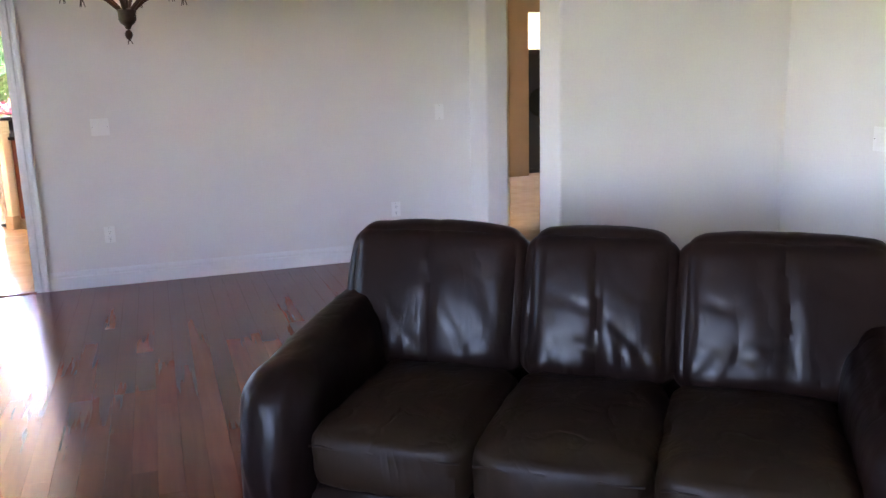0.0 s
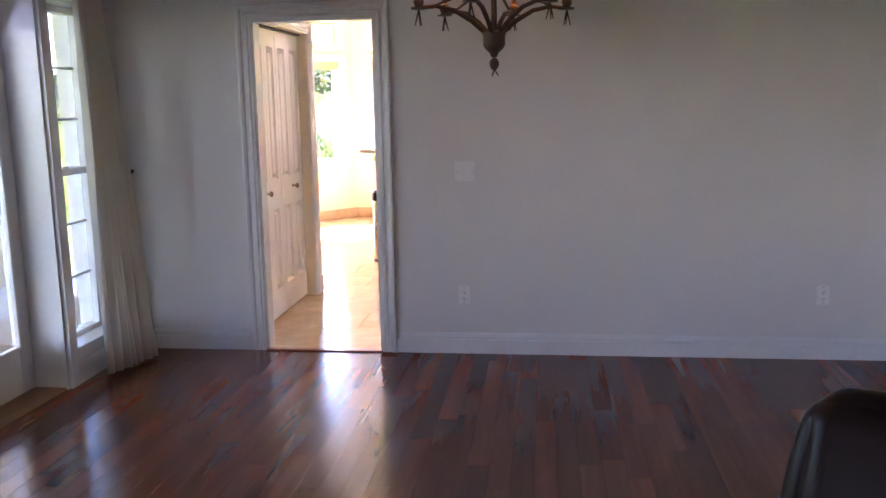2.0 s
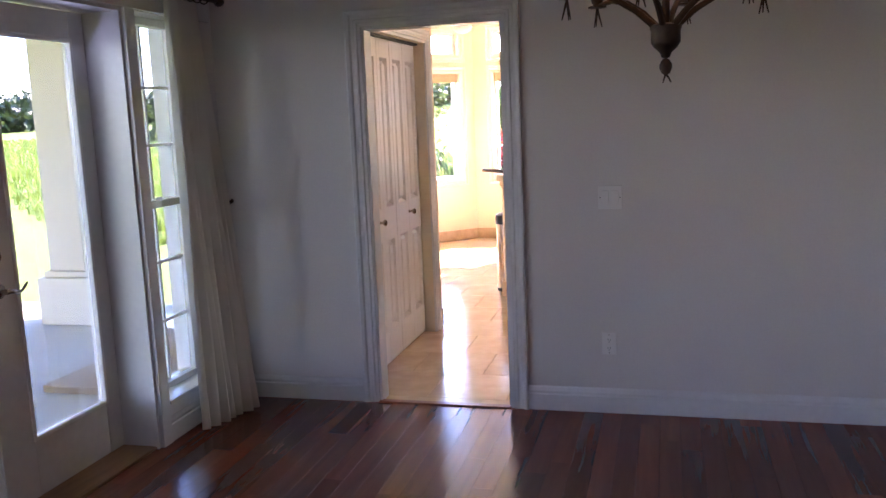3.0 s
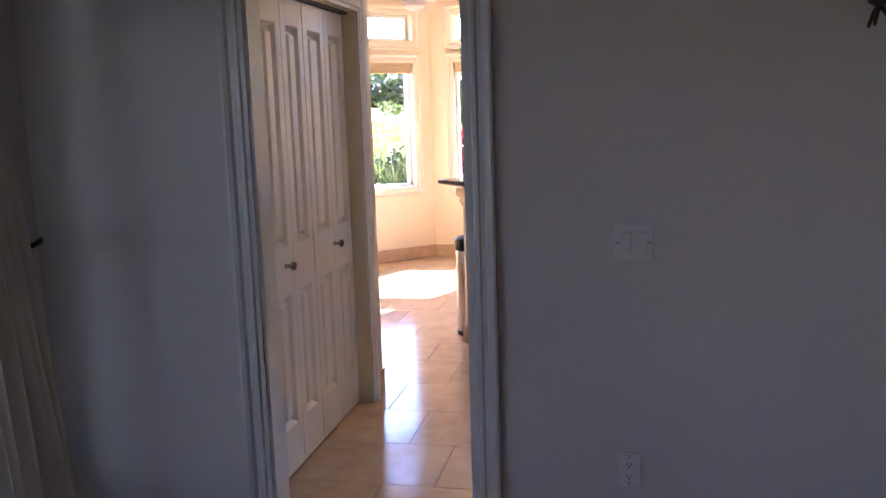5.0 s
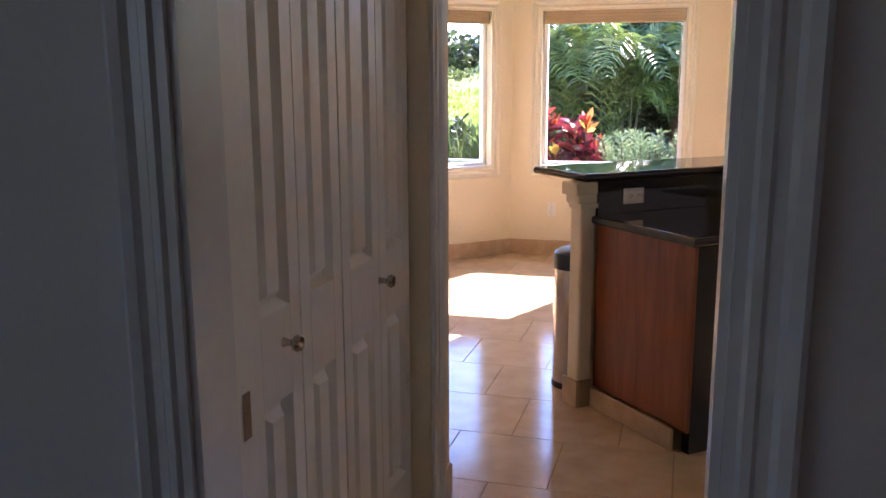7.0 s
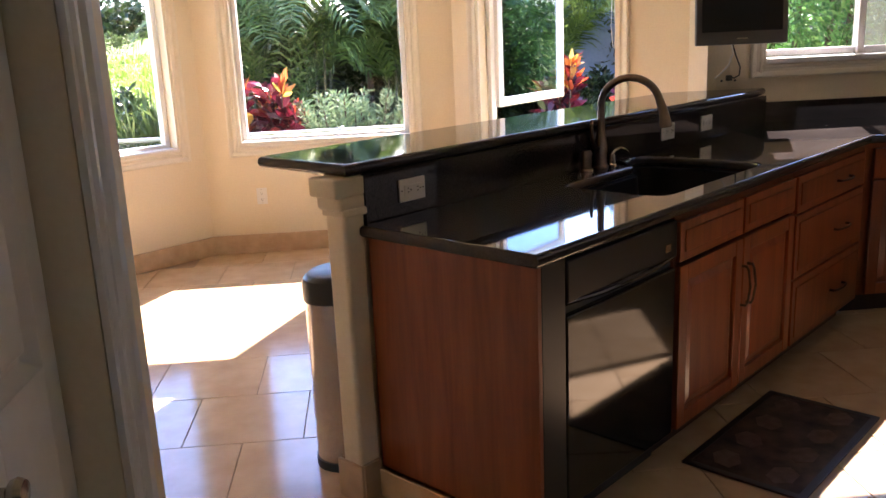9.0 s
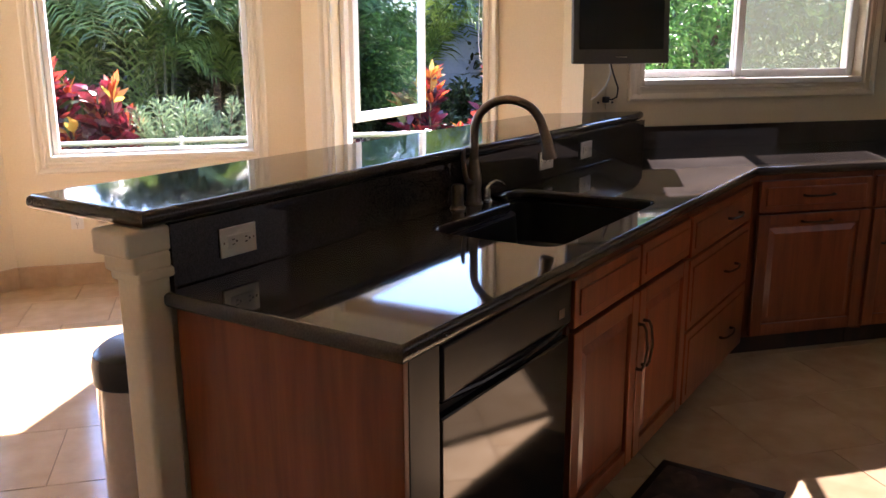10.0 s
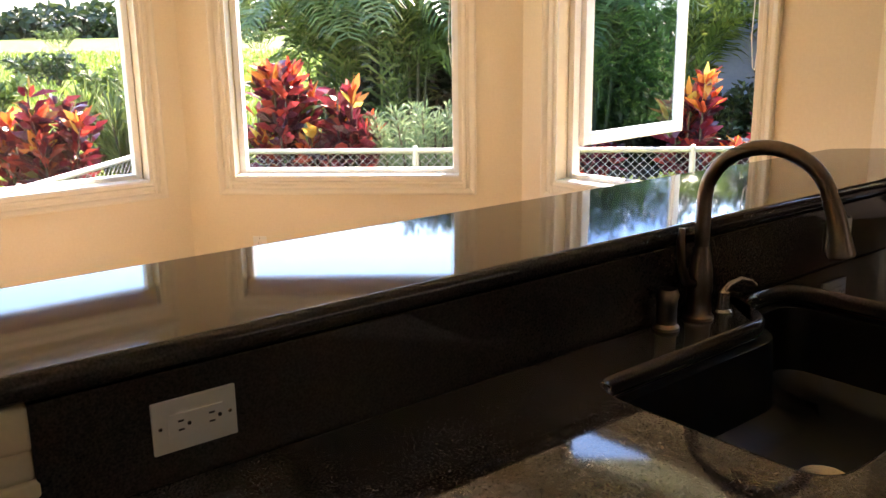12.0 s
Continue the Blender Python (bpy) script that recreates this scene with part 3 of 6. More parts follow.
# ---- windows ----
def bay_window(name, m, x0, x1, label, opened=False):
    """A casement with casing, frame, pane, sill, rolled blind and transom, in a wall whose face is y 0."""
    w = thing(name, m, label, "window", "", "structure")
    z0, z1 = WZ
    part("window_casing", casing_mesh(x0, x1, z0, z1, -0.001, True), KTRIM, w)
    for za, zb, nm in ((z0, z1, "window_frame"), (TZ[0], TZ[1], "transom_frame")):
        bm = bmesh.new()
        t = 0.035
        for a in (x0 + 0.002, x1 - t - 0.002):
            box(bm, a, 0.07, za + 0.002, a + t, 0.13, zb - 0.002, 0.006)
        box(bm, x0 + t, 0.072, za + 0.002, x1 - t, 0.128, za + t, 0.006)
        box(bm, x0 + t, 0.072, zb - t, x1 - t, 0.128, zb - 0.002, 0.006)
        fr = part(nm, bm, VINYL, w)
        if opened and nm == "window_frame":
            continue
        pane = part("pane", boxed(x0 + t - 0.01, 0.098, za + t - 0.01, x1 - t + 0.01, 0.102, zb - t + 0.01), GLASS, fr, smooth=False)
        pane.visible_shadow = False
    if opened:
        turn = pose(x0 + 0.05, 0.115, 0, 0, 0, 92)
        bm = bmesh.new()
        wd, za, zb, t = x1 - x0 - 0.08, z0 + 0.17, z1 - 0.03, 0.06
        for p in (0.0, wd - t):
            box(bm, p, -0.018, za, p + t, 0.018, zb, 0.005)
        for q in (za, zb - t):
            box(bm, t, -0.017, q, wd - t, 0.017, q + t, 0.005)
        for p in (t, wd - t - 0.012):
            box(bm, p, -0.011, za + t, p + 0.012, 0.011, zb - t)
        bmesh.ops.transform(bm, matrix=turn, verts=bm.verts)
        sash = part("open_sash", bm, VINYL, w, "white casement sash swung open outward")
        bm = boxed(t - 0.005, -0.002, za + t - 0.005, wd - t + 0.005, 0.002, zb - t + 0.005)
        bmesh.ops.transform(bm, matrix=turn, verts=bm.verts)
        pane = part("pane", bm, SKYTINTGLASS, sash, smooth=False)
        pane.visible_shadow = False
    part("transom_casing", casing_mesh(x0, x1, TZ[0], TZ[1], -0.001, True), KTRIM, w)
    part("window_sill", boxed(x0 + 0.003, -0.012, z0 - 0.002, x1 - 0.003, 0.075, z0 + 0.012, bevel=0.005), VINYL, w)
    bm = bmesh.new()
    for k in range(4):
        box(bm, x0 + 0.012, 0.012 + 0.004 * (k % 2), 1.955 + 0.026 * k, x1 - 0.012, 0.058, 1.985 + 0.026 * k, 0.008)
    part("rolled_blind", bm, BLIND, w, "tan woven blind rolled up")
    cord = bmesh.new()
    xc = x1 - 0.045
    tube(cord, [(xc, 0.03, 1.96), (xc + 0.004, 0.03, 1.7), (xc - 0.004, 0.03, 1.45), (xc + 0.008, 0.03, 1.33), (xc + 0.018, 0.03, 1.32), (xc + 0.024, 0.03, 1.40), (xc + 0.016, 0.03, 1.7), (xc + 0.014, 0.03, 1.96)], 0.0022, 6)
    part("blind_cord", cord, WHITEPLASTIC, w)
    return w


bay_window("window_1", pose(BX0 - DL * ca, FRONT - DL * sa, 0, 0, 0, SLANT), DL - 1.20, DL - 0.21, "white framed bay window with rolled tan blind")
bay_window("window_2", pose(BX0, FRONT, 0), 0.255, 1.42, "white framed bay window with rolled tan blind")
bay_window("window_3", pose(BX1, FRONT, 0, 0, 0, -SLANT), 0.23, 1.235, "white framed bay window standing open, with rolled tan blind", True)

# sliding window over the counter
w4 = thing("window_4", pose(0.30, 10.96, 0), "white sliding kitchen window with moulded casing", "window", "", "structure")
part("window_casing", casing_mesh(0.27, 1.54, 1.23, 2.2, -0.001, True), KTRIM, w4)
for nm, a, b, y0, mat in (("fixed_sash", 0.272, 0.86, 0.085, GLASS), ("sliding_sash", 0.82, 1.538, 0.055, GLASS)):
    bm = bmesh.new()
    t = 0.04
    for x in (a, b - t):
        box(bm, x, y0, 1.245, x + t, y0 + 0.028, 2.198, 0.005)
    box(bm, a + t, y0 + 0.001, 1.245, b - t, y0 + 0.027, 1.285, 0.005)
    box(bm, a + t, y0 + 0.001, 2.158, b - t, y0 + 0.027, 2.198, 0.005)
    sash = part(nm, bm, VINYL, w4)
    pane = part("pane", boxed(a + t - 0.008, y0 + 0.012, 1.277, b - t + 0.008, y0 + 0.016, 2.166), mat, sash, smooth=False)
    pane.visible_shadow = False
part("window_sill", boxed(0.272, -0.03, 1.215, 1.538, 0.155, 1.244, bevel=0.006), VINYL, w4)
part("insect_screen", boxed(0.88, 0.118, 1.285, 1.50, 0.1195, 2.16), SCREENING, w4, "pale insect screen", smooth=False)


# ---- French doors and sidelights ----
def french_leaf(name, y0, y1, handle_at, label):
    d = thing(name, pose(-3.0, 0, 0), label, "door", "French doors", "structure")
    bm = bmesh.new()
    st = 0.105
    box(bm, -0.022, y0, 0.014, 0.022, y0 + st + 0.085 if handle_at < (y0 + y1) / 2 else y0 + st, 2.085, 0.004)
    box(bm, -0.022, y1 - (st if handle_at < (y0 + y1) / 2 else st + 0.085), 0.014, 0.022, y1, 2.085, 0.004)
    g0 = y0 + st + (0.085 if handle_at < (y0 + y1) / 2 else 0)
    g1 = y1 - st - (0 if handle_at < (y0 + y1) / 2 else 0.085)
    box(bm, -0.021, g0, 0.014, 0.021, g1, 0.27, 0.004)
    box(bm, -0.021, g0, 1.955, 0.021, g1, 2.085, 0.004)
    part("door_frame", bm, TRIM, d)
    bm = bmesh.new()
    for a, b, c, e in ((g0 - 0.012, 0.258, g0 + 0.008, 1.967), (g1 - 0.008, 0.258, g1 + 0.012, 1.967)):
        box(bm, 0.0, a, b, 0.029, c, e, 0.006)
    box(bm, 0.0, g0 + 0.008, 0.258, 0.029, g1 - 0.008, 0.278, 0.006)
    box(bm, 0.0, g0 + 0.008, 1.947, 0.029, g1 - 0.008, 1.967, 0.006)
    part("glazing_bead", bm, VINYL, d)
    part("pane", boxed(-0.003, g0 - 0.005, 0.265, 0.003, g1 + 0.005, 1.96), DOORGLASS, d, smooth=False)
    s = 1 if handle_at < (y0 + y1) / 2 else -1
    hd = part("door_handle", turned([(0.0, 0), (0.03, 0), (0.03, 0.006), (0.022, 0.012), (0.011, 0.016), (0.011, 0.05), (0.0, 0.052)], 18, pose(0.022, handle_at, 0.93, 0, 90, 0)), NICKEL, d, "brushed nickel lever handle")
    part("lever", piped([(0.065, handle_at - 0.012 * s, 0.93), (0.068, handle_at + 0.02 * s, 0.928), (0.066, handle_at + 0.05 * s, 0.916), (0.064, handle_at + 0.08 * s, 0.92), (0.064, handle_at + 0.1 * s, 0.936), (0.064, handle_at + 0.112 * s, 0.948)], [0.011, 0.010, 0.008, 0.007, 0.007, 0.005]), NICKEL, hd)
    part("deadbolt", turned([(0.0, 0), (0.027, 0), (0.027, 0.008), (0.012, 0.012), (0.012, 0.022), (0, 0.023)], 16, pose(0.022, handle_at, 1.07, 0, 90, 0)), NICKEL, d)
    return d


french_leaf("door_2", 4.495, 5.275, 4.58, "white French door leaf with one tall pane")
french_leaf("door_3", 3.72, 4.49, 4.41, "white French door leaf with one tall pane")
bm = bmesh.new()
box(bm, -3.035, 5.276, 0, -2.787, 5.292, 2.1)
box(bm, -3.035, 3.71, 0, -2.787, 3.717, 2.1)
box(bm, -3.035, 3.717, 2.088, -2.787, 5.276, 2.102)
box(bm, -2.79, 5.292, 0, -2.765, 5.37, 2.2, 0.004)
box(bm, -2.79, 3.50, 0, -2.765, 3.709, 2.2, 0.004)
box(bm, -2.789, 2.9, 2.103, -2.763, 6.05, 2.2, 0.004)
structure("trim_french_doors", bm, TRIM, "white trim boards round the French doors", "trim")


def sidelight(name, y0, y1):
    w = thing(name, pose(-2.79, 0, 0), "narrow white double-hung sidelight window with thin bars", "window", "", "structure")
    bm = bmesh.new()
    for a in (y0 + 0.002, y1 - 0.042):
        box(bm, -0.18, a, 0.202, -0.1, a + 0.04, 2.098, 0.005)
    for z in (0.202, 1.15, 2.058):
        box(bm, -0.179, y0 + 0.04, z, -0.101, y1 - 0.04, z + 0.04, 0.005)
    fr = part("window_frame", bm, VINYL, w)
    part("pane", boxed(-0.142, y0 + 0.035, 0.235, -0.138, y1 - 0.035, 2.065), DOORGLASS, fr, smooth=False)
    bm = bmesh.new()
    for z in (0.55, 0.86, 1.46, 1.75):
        box(bm, -0.15, y0 + 0.04, z, -0.13, y1 - 0.04, z + 0.014)
    ym = (y0 + y1) / 2
    box(bm, -0.149, ym - 0.007, 0.24, -0.131, ym + 0.007, 1.15)
    box(bm, -0.149, ym - 0.007, 1.19, -0.131, ym + 0.007, 2.06)
    part("glazing_bars", bm, VINYL, w, smooth=False)
    part("window_sill", boxed(-0.1, y0 + 0.002, 0.195, 0.03, y1 - 0.002, 0.215, bevel=0.006), TRIM, w)
    part("apron", boxed(0.001, y0 - 0.02, 0.132, 0.02, y1 + 0.02, 0.194, bevel=0.005), TRIM, w)
    part("latch", boxed(-0.12, ym - 0.03, 1.19, -0.1, ym + 0.03, 1.205, bevel=0.004), WHITEPLASTIC, w)
    return w


sidelight("window_5", 5.37, 5.89)
sidelight("window_6", 2.95, 3.5)
w7 = thing("window_7", pose(-2.79, 0, 0), "wide white living room window", "window", "", "structure")
bm = bmesh.new()
for a in (-2.398, -1.02, 0.358):
    box(bm, -0.2, a, 0.452, -0.12, a + 0.04, 2.098, 0.005)
for z in (0.452, 2.058):
    box(bm, -0.199, -2.36, z, -0.121, 0.36, z + 0.04, 0.005)
part("window_frame", bm, VINYL, w7)

# ---- closet bifold doors ----
def bifold(name, y0, y1, knob_y, label, hinge_y=None):
    """One bifold pair: four leaves' worth of raised panels on one face at x."""
    d = thing(name, pose(-2.095, 0, 0), label, "door", "closet doors", "structure")
    n = 2
    lw = (y1 - y0) / n
    for k in range(n):
        a, b = y0 + k * lw + 0.0015, y0 + (k + 1) * lw - 0.0015
        bm = bmesh.new()
        st = 0.055
        cols = ((a + st, (a + b) / 2 - 0.022), ((a + b) / 2 + 0.022, b - st))
        if lw < 0.3:
            cols = ((a + st, b - st),)
        xs = [a] + [v for c in cols for v in c] + [b]
        for j in range(0, len(xs), 2):
            box(bm, -0.035, xs[j], 0.012, 0, xs[j + 1], 2.045, 0.002)
        for c in cols:
            for z0, z1 in ((0.012, 0.215), (0.79, 1.0), (1.93, 2.045)):
                box(bm, -0.0345, c[0], z0, -0.0003, c[1], z1)
        leaf = part("door_leaf", bm, DOORWHITE, d, smooth=False)
        for c in cols:
            for z0, z1 in ((0.215, 0.79), (1.0, 1.93)):
                pm = bmesh.new()
                e, f = 0.018, 0.042
                lv = [(c[0], c[1], z0, z1, -0.001), (c[0] + e, c[1] - e, z0 + e, z1 - e, -0.024), (c[0] + e + 0.006, c[1] - e - 0.006, z0 + e + 0.006, z1 - e - 0.006, -0.024), (c[0] + f, c[1] - f, z0 + f, z1 - f, -0.004)]
                rings = [[pm.verts.new((x, p, q)) for p, q in ((ya, za), (yb, za), (yb, zb), (ya, zb))] for ya, yb, za, zb, x in lv]
                for r0, r1 in zip(rings, rings[1:]):
                    for i in range(4):
                        pm.faces.new((r0[i], r0[(i + 1) % 4], r1[(i + 1) % 4], r1[i]))
                pm.faces.new(rings[-1])
                part("panel", pm, DOORWHITE, leaf, smooth=False)
    part("knob", turned([(0.0, 0), (0.011, 0), (0.008, 0.012), (0.008, 0.022), (0.017, 0.028), (0.02, 0.036), (0.016, 0.045), (0.0, 0.048)], 18, pose(0, knob_y, 0.92, 0, 90, 0)), NICKEL, d, "round brushed nickel knob")
    return d


bifold("door_4", 6.587, 7.093, 6.745, "white panelled bifold closet door")
bifold("door_5", 7.097, 7.655, 7.375, "white panelled bifold closet door")
bm = casing_mesh(-7.66, -6.262, 0, 2.06, 0)
structure("trim_closet", bm, TRIM, "moulded white closet casing", "trim", pose(-2.023, 0, 0) @ Matrix(((0, -1, 0, 0), (-1, 0, 0, 0), (0, 0, 1, 0), (0, 0, 0, 1))))
structure("closet_track", boxed(-2.125, 6.585, 2.048, -2.065, 7.655, 2.06), BLACKPLASTIC, "dark bifold door track", "track")
structure("trim_closet_jamb", boxed(-2.13, 6.2585, 0, -2.082, 6.582, 2.059, bevel=0.003), DOORWHITE, "flat white closet jamb board", "trim")
structure("hinge_plate", boxed(-2.0815, 6.525, 0.775, -2.078, 6.555, 0.875, bevel=0.001), NICKEL, "worn metal plate on the closet jamb", "hinge")

# ---- peninsula and kitchen run ----
U = pose(-1.225, 8.43, 0, 0, 0, 42.2)


def at_u(s, d):
    p = U @ Vector((s, d, 0))
    return p.x, p.y


bm = boxed(0.0, 0.652, 0, 2.66, 0.725, 1.048, bevel=0.004)
structure("wall_peninsula", bm, CREAM, "cream half-height wall under the raised bar", "wall", U, True)
pier = bmesh.new()
box(pier, -0.045, 0.637, 0, 0.039, 0.725, 0.985, 0.014, 4)
box(pier, -0.052, 0.631, 0.93, 0.046, 0.731, 0.955, 0.006, 3)
box(pier, -0.062, 0.633, 0.95, 0.042, 0.741, 0.995, 0.012, 4)
box(pier, -0.076, 0.634, 0.99, 0.043, 0.755, 1.0485, 0.008, 3)
structure("wall_bar_end", pier, CREAM, "cream bullnosed pier with stepped capital under the bar end", "wall", U, True)
bm = bmesh.new()
box(bm, -0.058, 0.624, 0, -0.0455, 0.738, 0.13, 0.003)
box(bm, -0.0455, 0.6235, 0, 0.028, 0.6365, 0.13, 0.003)
box(bm, 0.04, 0.7255, 0, 2.55, 0.738, 0.13, 0.003)
box(bm, 0.018, 0.06, 0, 0.0285, 0.6232, 0.095, 0.003)
structure("baseboard_peninsula", bm, TILEBASE, "travertine tile base round the half wall", "baseboard", U)


def bar_slab():
    """The bar top: a long slab cut square at its free end and along the window wall at the other."""
    b = bmesh.new()
    pts = [(-0.035, 0.628), (2.865, 0.628), (3.03, 0.66), (2.66, 1.0), (2.61, 1.057), (-0.035, 1.057)]
    lo = [b.verts.new((p, q, 1.05)) for p, q in pts]
    b.faces.new(lo[::-1])
    up = [b.verts.new((p, q, 1.088)) for p, q in pts]
    b.faces.new(up)
    for k in range(len(pts)):
        b.faces.new((lo[k], lo[(k + 1) % len(pts)], up[(k + 1) % len(pts)], up[k]))
    rim = [e for e in b.edges if abs(e.verts[0].co.z - e.verts[1].co.z) < 1e-5]
    bmesh.ops.bevel(b, geom=rim, offset=0.016, segments=4, profile=0.5, affect="EDGES")
    return b


bar = finish("granite_bar", bar_slab(), GRANITE, True)
bar.matrix_world = U
tagged(bar, "polished black granite raised bar on the half wall", "counter")
splash = bmesh.new()
box(splash, 0.04, 0.632, 0.885, 2.98, 0.651, 1.049, 0.002)
ob = finish("bar_splash", splash, GRANITE)
ob.matrix_world = U
tagged(ob, "polished black granite splashback below the bar", "splashback")
ob = finish("window_splash", boxed(0.50, 10.934, 0.88, 2.659, 10.9585, 1.01, bevel=0.003), GRANITE)
tagged(ob, "low black granite splashback under the window", "splashback")


UC = U @ pose(0.04, -0.012, 0) @ Matrix.Diagonal((1, 1, 0.985, 1))


def rounded(cx, cy, hx, hy, r, n=6):
    pts = []
    for sx, sy, t0 in ((1, 1, 0), (-1, 1, 90), (-1, -1, 180), (1, -1, 270)):
        for k in range(n + 1):
            t = radians(t0 + 90 * k / n)
            pts.append((cx + sx * (hx - r) + r * math.cos(t), cy + sy * (hy - r) + r * math.sin(t)))
    return pts


# worktop with the sink cut out
outer = [at_u(0.01, -0.025), (0.745, 10.20), (2.658, 10.20), (2.658, 10.956), (0.50, 10.956), at_u(2.85, 0.634), at_u(0.01, 0.634)]


def sink_outline(grow=0.0, r=0.06, n=6):
    """The bowl's rim: its back edge steps back beside the faucet deck."""
    g = grow
    corners = [(1.655 + g, 0.09 - g, r), (1.645 + g, 0.612 + g, r), (1.46 - g, 0.612 + g, 0.08), (1.40 - g, 0.50 + g, 0.06), (0.855 - g, 0.49 + g, r), (0.855 - g, 0.09 - g, r)]
    pts = []
    for k, (px, py, rad) in enumerate(corners):
        p, a, b = (Vector(corners[(k + o) % len(corners)][:2]) for o in (0, -1, 1))
        u, v = (a - p).normalized(), (b - p).normalized()
        p0, p1 = p + u * rad, p + v * rad
        for q in range(n + 1):
            t = q / n
            pts.append(p0 * (1 - t) ** 2 + p * 2 * t * (1 - t) + p1 * t * t)
    return [(q.x, q.y) for q in pts]


SINK = [at_u(p, q) for p, q in sink_outline()]
bm = bmesh.new()


def loop(pts, z):
    vs = [bm.verts.new((x, y, z)) for x, y in pts]
    return vs, [bm.edges.new((vs[k], vs[(k + 1) % len(vs)])) for k in range(len(vs))]


(vo, eo), (vi, ei) = loop(outer, 0.9), loop(SINK, 0.9)
bmesh.ops.triangle_fill(bm, edges=eo + ei, use_beauty=True)
top_faces = list(bm.faces)
ext = bmesh.ops.extrude_face_region(bm, geom=top_faces)
for v in [g for g in ext["geom"] if isinstance(g, bmesh.types.BMVert)]:
    v.co.z = 0.862
bmesh.ops.recalc_face_normals(bm, faces=bm.faces)
edge = [e for e in bm.edges if all(abs(v.co.z - 0.9) < 1e-4 for v in e.verts) and any(abs(f.normal.z) < 0.5 for f in e.link_faces)]
edge += [e for e in bm.edges if all(abs(v.co.z - 0.862) < 1e-4 for v in e.verts) and any(abs(f.normal.z) < 0.5 for f in e.link_faces)]
bmesh.ops.bevel(bm, geom=edge, offset=0.013, segments=4, profile=0.5, affect="EDGES")
ob = finish("worktop", bm, GRANITE, True)
for f in ob.data.polygons:
    f.use_smooth = abs(f.normal.z) < 0.999
tagged(ob, "polished black granite worktop with rounded edge", "worktop")

# sink bowl
sk = thing("kitchen_sink", U, "black undermount sink with one wide bowl", "sink")
bm = bmesh.new()
rings = [[bm.verts.new((p, q, z)) for p, q in sink_outline(g)] for g, z in ((0.008, 0.8615), (0.008, 0.858), (-0.012, 0.855), (-0.02, 0.71), (-0.05, 0.682), (-0.09, 0.676))]
for r0, r1 in zip(rings, rings[1:]):
    for k in range(len(r0)):
        bm.faces.new((r0[k], r0[(k + 1) % len(r0)], r1[(k + 1) % len(r0)], r1[k]))
bm.faces.new(rings[-1])
part("bowl", bm, SINKBLACK, sk)
part("drain", turned([(0.0, 0.674), (0.045, 0.674), (0.045, 0.68), (0.03, 0.677), (0, 0.676)], 20, pose(1.25, 0.29, 0.003)), NICKEL, sk)

# faucet, spout swung over the bowl
fa = thing("kitchen_faucet", pose(*at_u(1.28, 0.596), 0.9, 0, 0, 42.2), "tall bronzed steel pull-down faucet behind the sink", "faucet")
part("base", turned([(0.0, 0.0), (0.031, 0.0), (0.031, 0.006), (0.026, 0.012), (0.024, 0.05), (0.026, 0.07), (0.024, 0.10), (0.019, 0.13), (0.015, 0.15), (0.0, 0.151)], 24), FAUCETM, fa)
d = Vector((0.22, -1, 0)).normalized()
pts = [Vector((0, 0, 0.14)), Vector((0, 0, 0.19)), Vector((0, 0, 0.24))] + arc((d.x * 0.118, d.y * 0.118, 0.245), -d * 0.118, (0, 0, 0.108), 0.12, math.pi * 0.93, 16)
part("spout", piped(pts, 0.0145, 14), FAUCETM, fa)
e = pts[-1]
part("spray_head", piped([e, e + Vector((d.x * 0.012, d.y * 0.012, -0.03)), e + Vector((d.x * 0.02, d.y * 0.02, -0.062)), e + Vector((d.x * 0.026, d.y * 0.026, -0.098)), e + Vector((d.x * 0.027, d.y * 0.027, -0.104))], [0.0155, 0.017, 0.019, 0.025, 0.022], 16), FAUCETM, fa, "flared pull-down spray head")
part("lever", piped([(-0.018, -0.0, 0.075), (-0.045, 0.0, 0.085), (-0.062, 0.0, 0.12), (-0.07, 0.0, 0.17), (-0.066, 0, 0.195)], [0.011, 0.010, 0.008, 0.008, 0.006]), FAUCETM, fa)
sd = thing("soap_dispenser", pose(*at_u(1.175, 0.594), 0.9, 0, 0, 42.2), "small bronzed steel soap dispenser beside the faucet", "soap dispenser")
part("base", turned([(0.0, 0), (0.026, 0), (0.026, 0.006), (0.02, 0.012), (0.02, 0.055), (0.023, 0.07), (0.018, 0.082), (0, 0.083)], 20), FAUCETM, sd)
ss = thing("side_spout", pose(*at_u(1.345, 0.585), 0.9, 0, 0, 42.2), "small chrome filter tap with curved lever", "tap")
part("base", turned([(0.0, 0), (0.022, 0), (0.022, 0.005), (0.016, 0.01), (0.014, 0.045), (0.0, 0.052)], 18), NICKEL, ss)
part("lever", piped([(0, 0, 0.045), (0.015, -0.004, 0.058), (0.045, -0.01, 0.066), (0.075, -0.016, 0.058), (0.09, -0.02, 0.045)], [0.008, 0.007, 0.006, 0.005, 0.004]), NICKEL, ss)


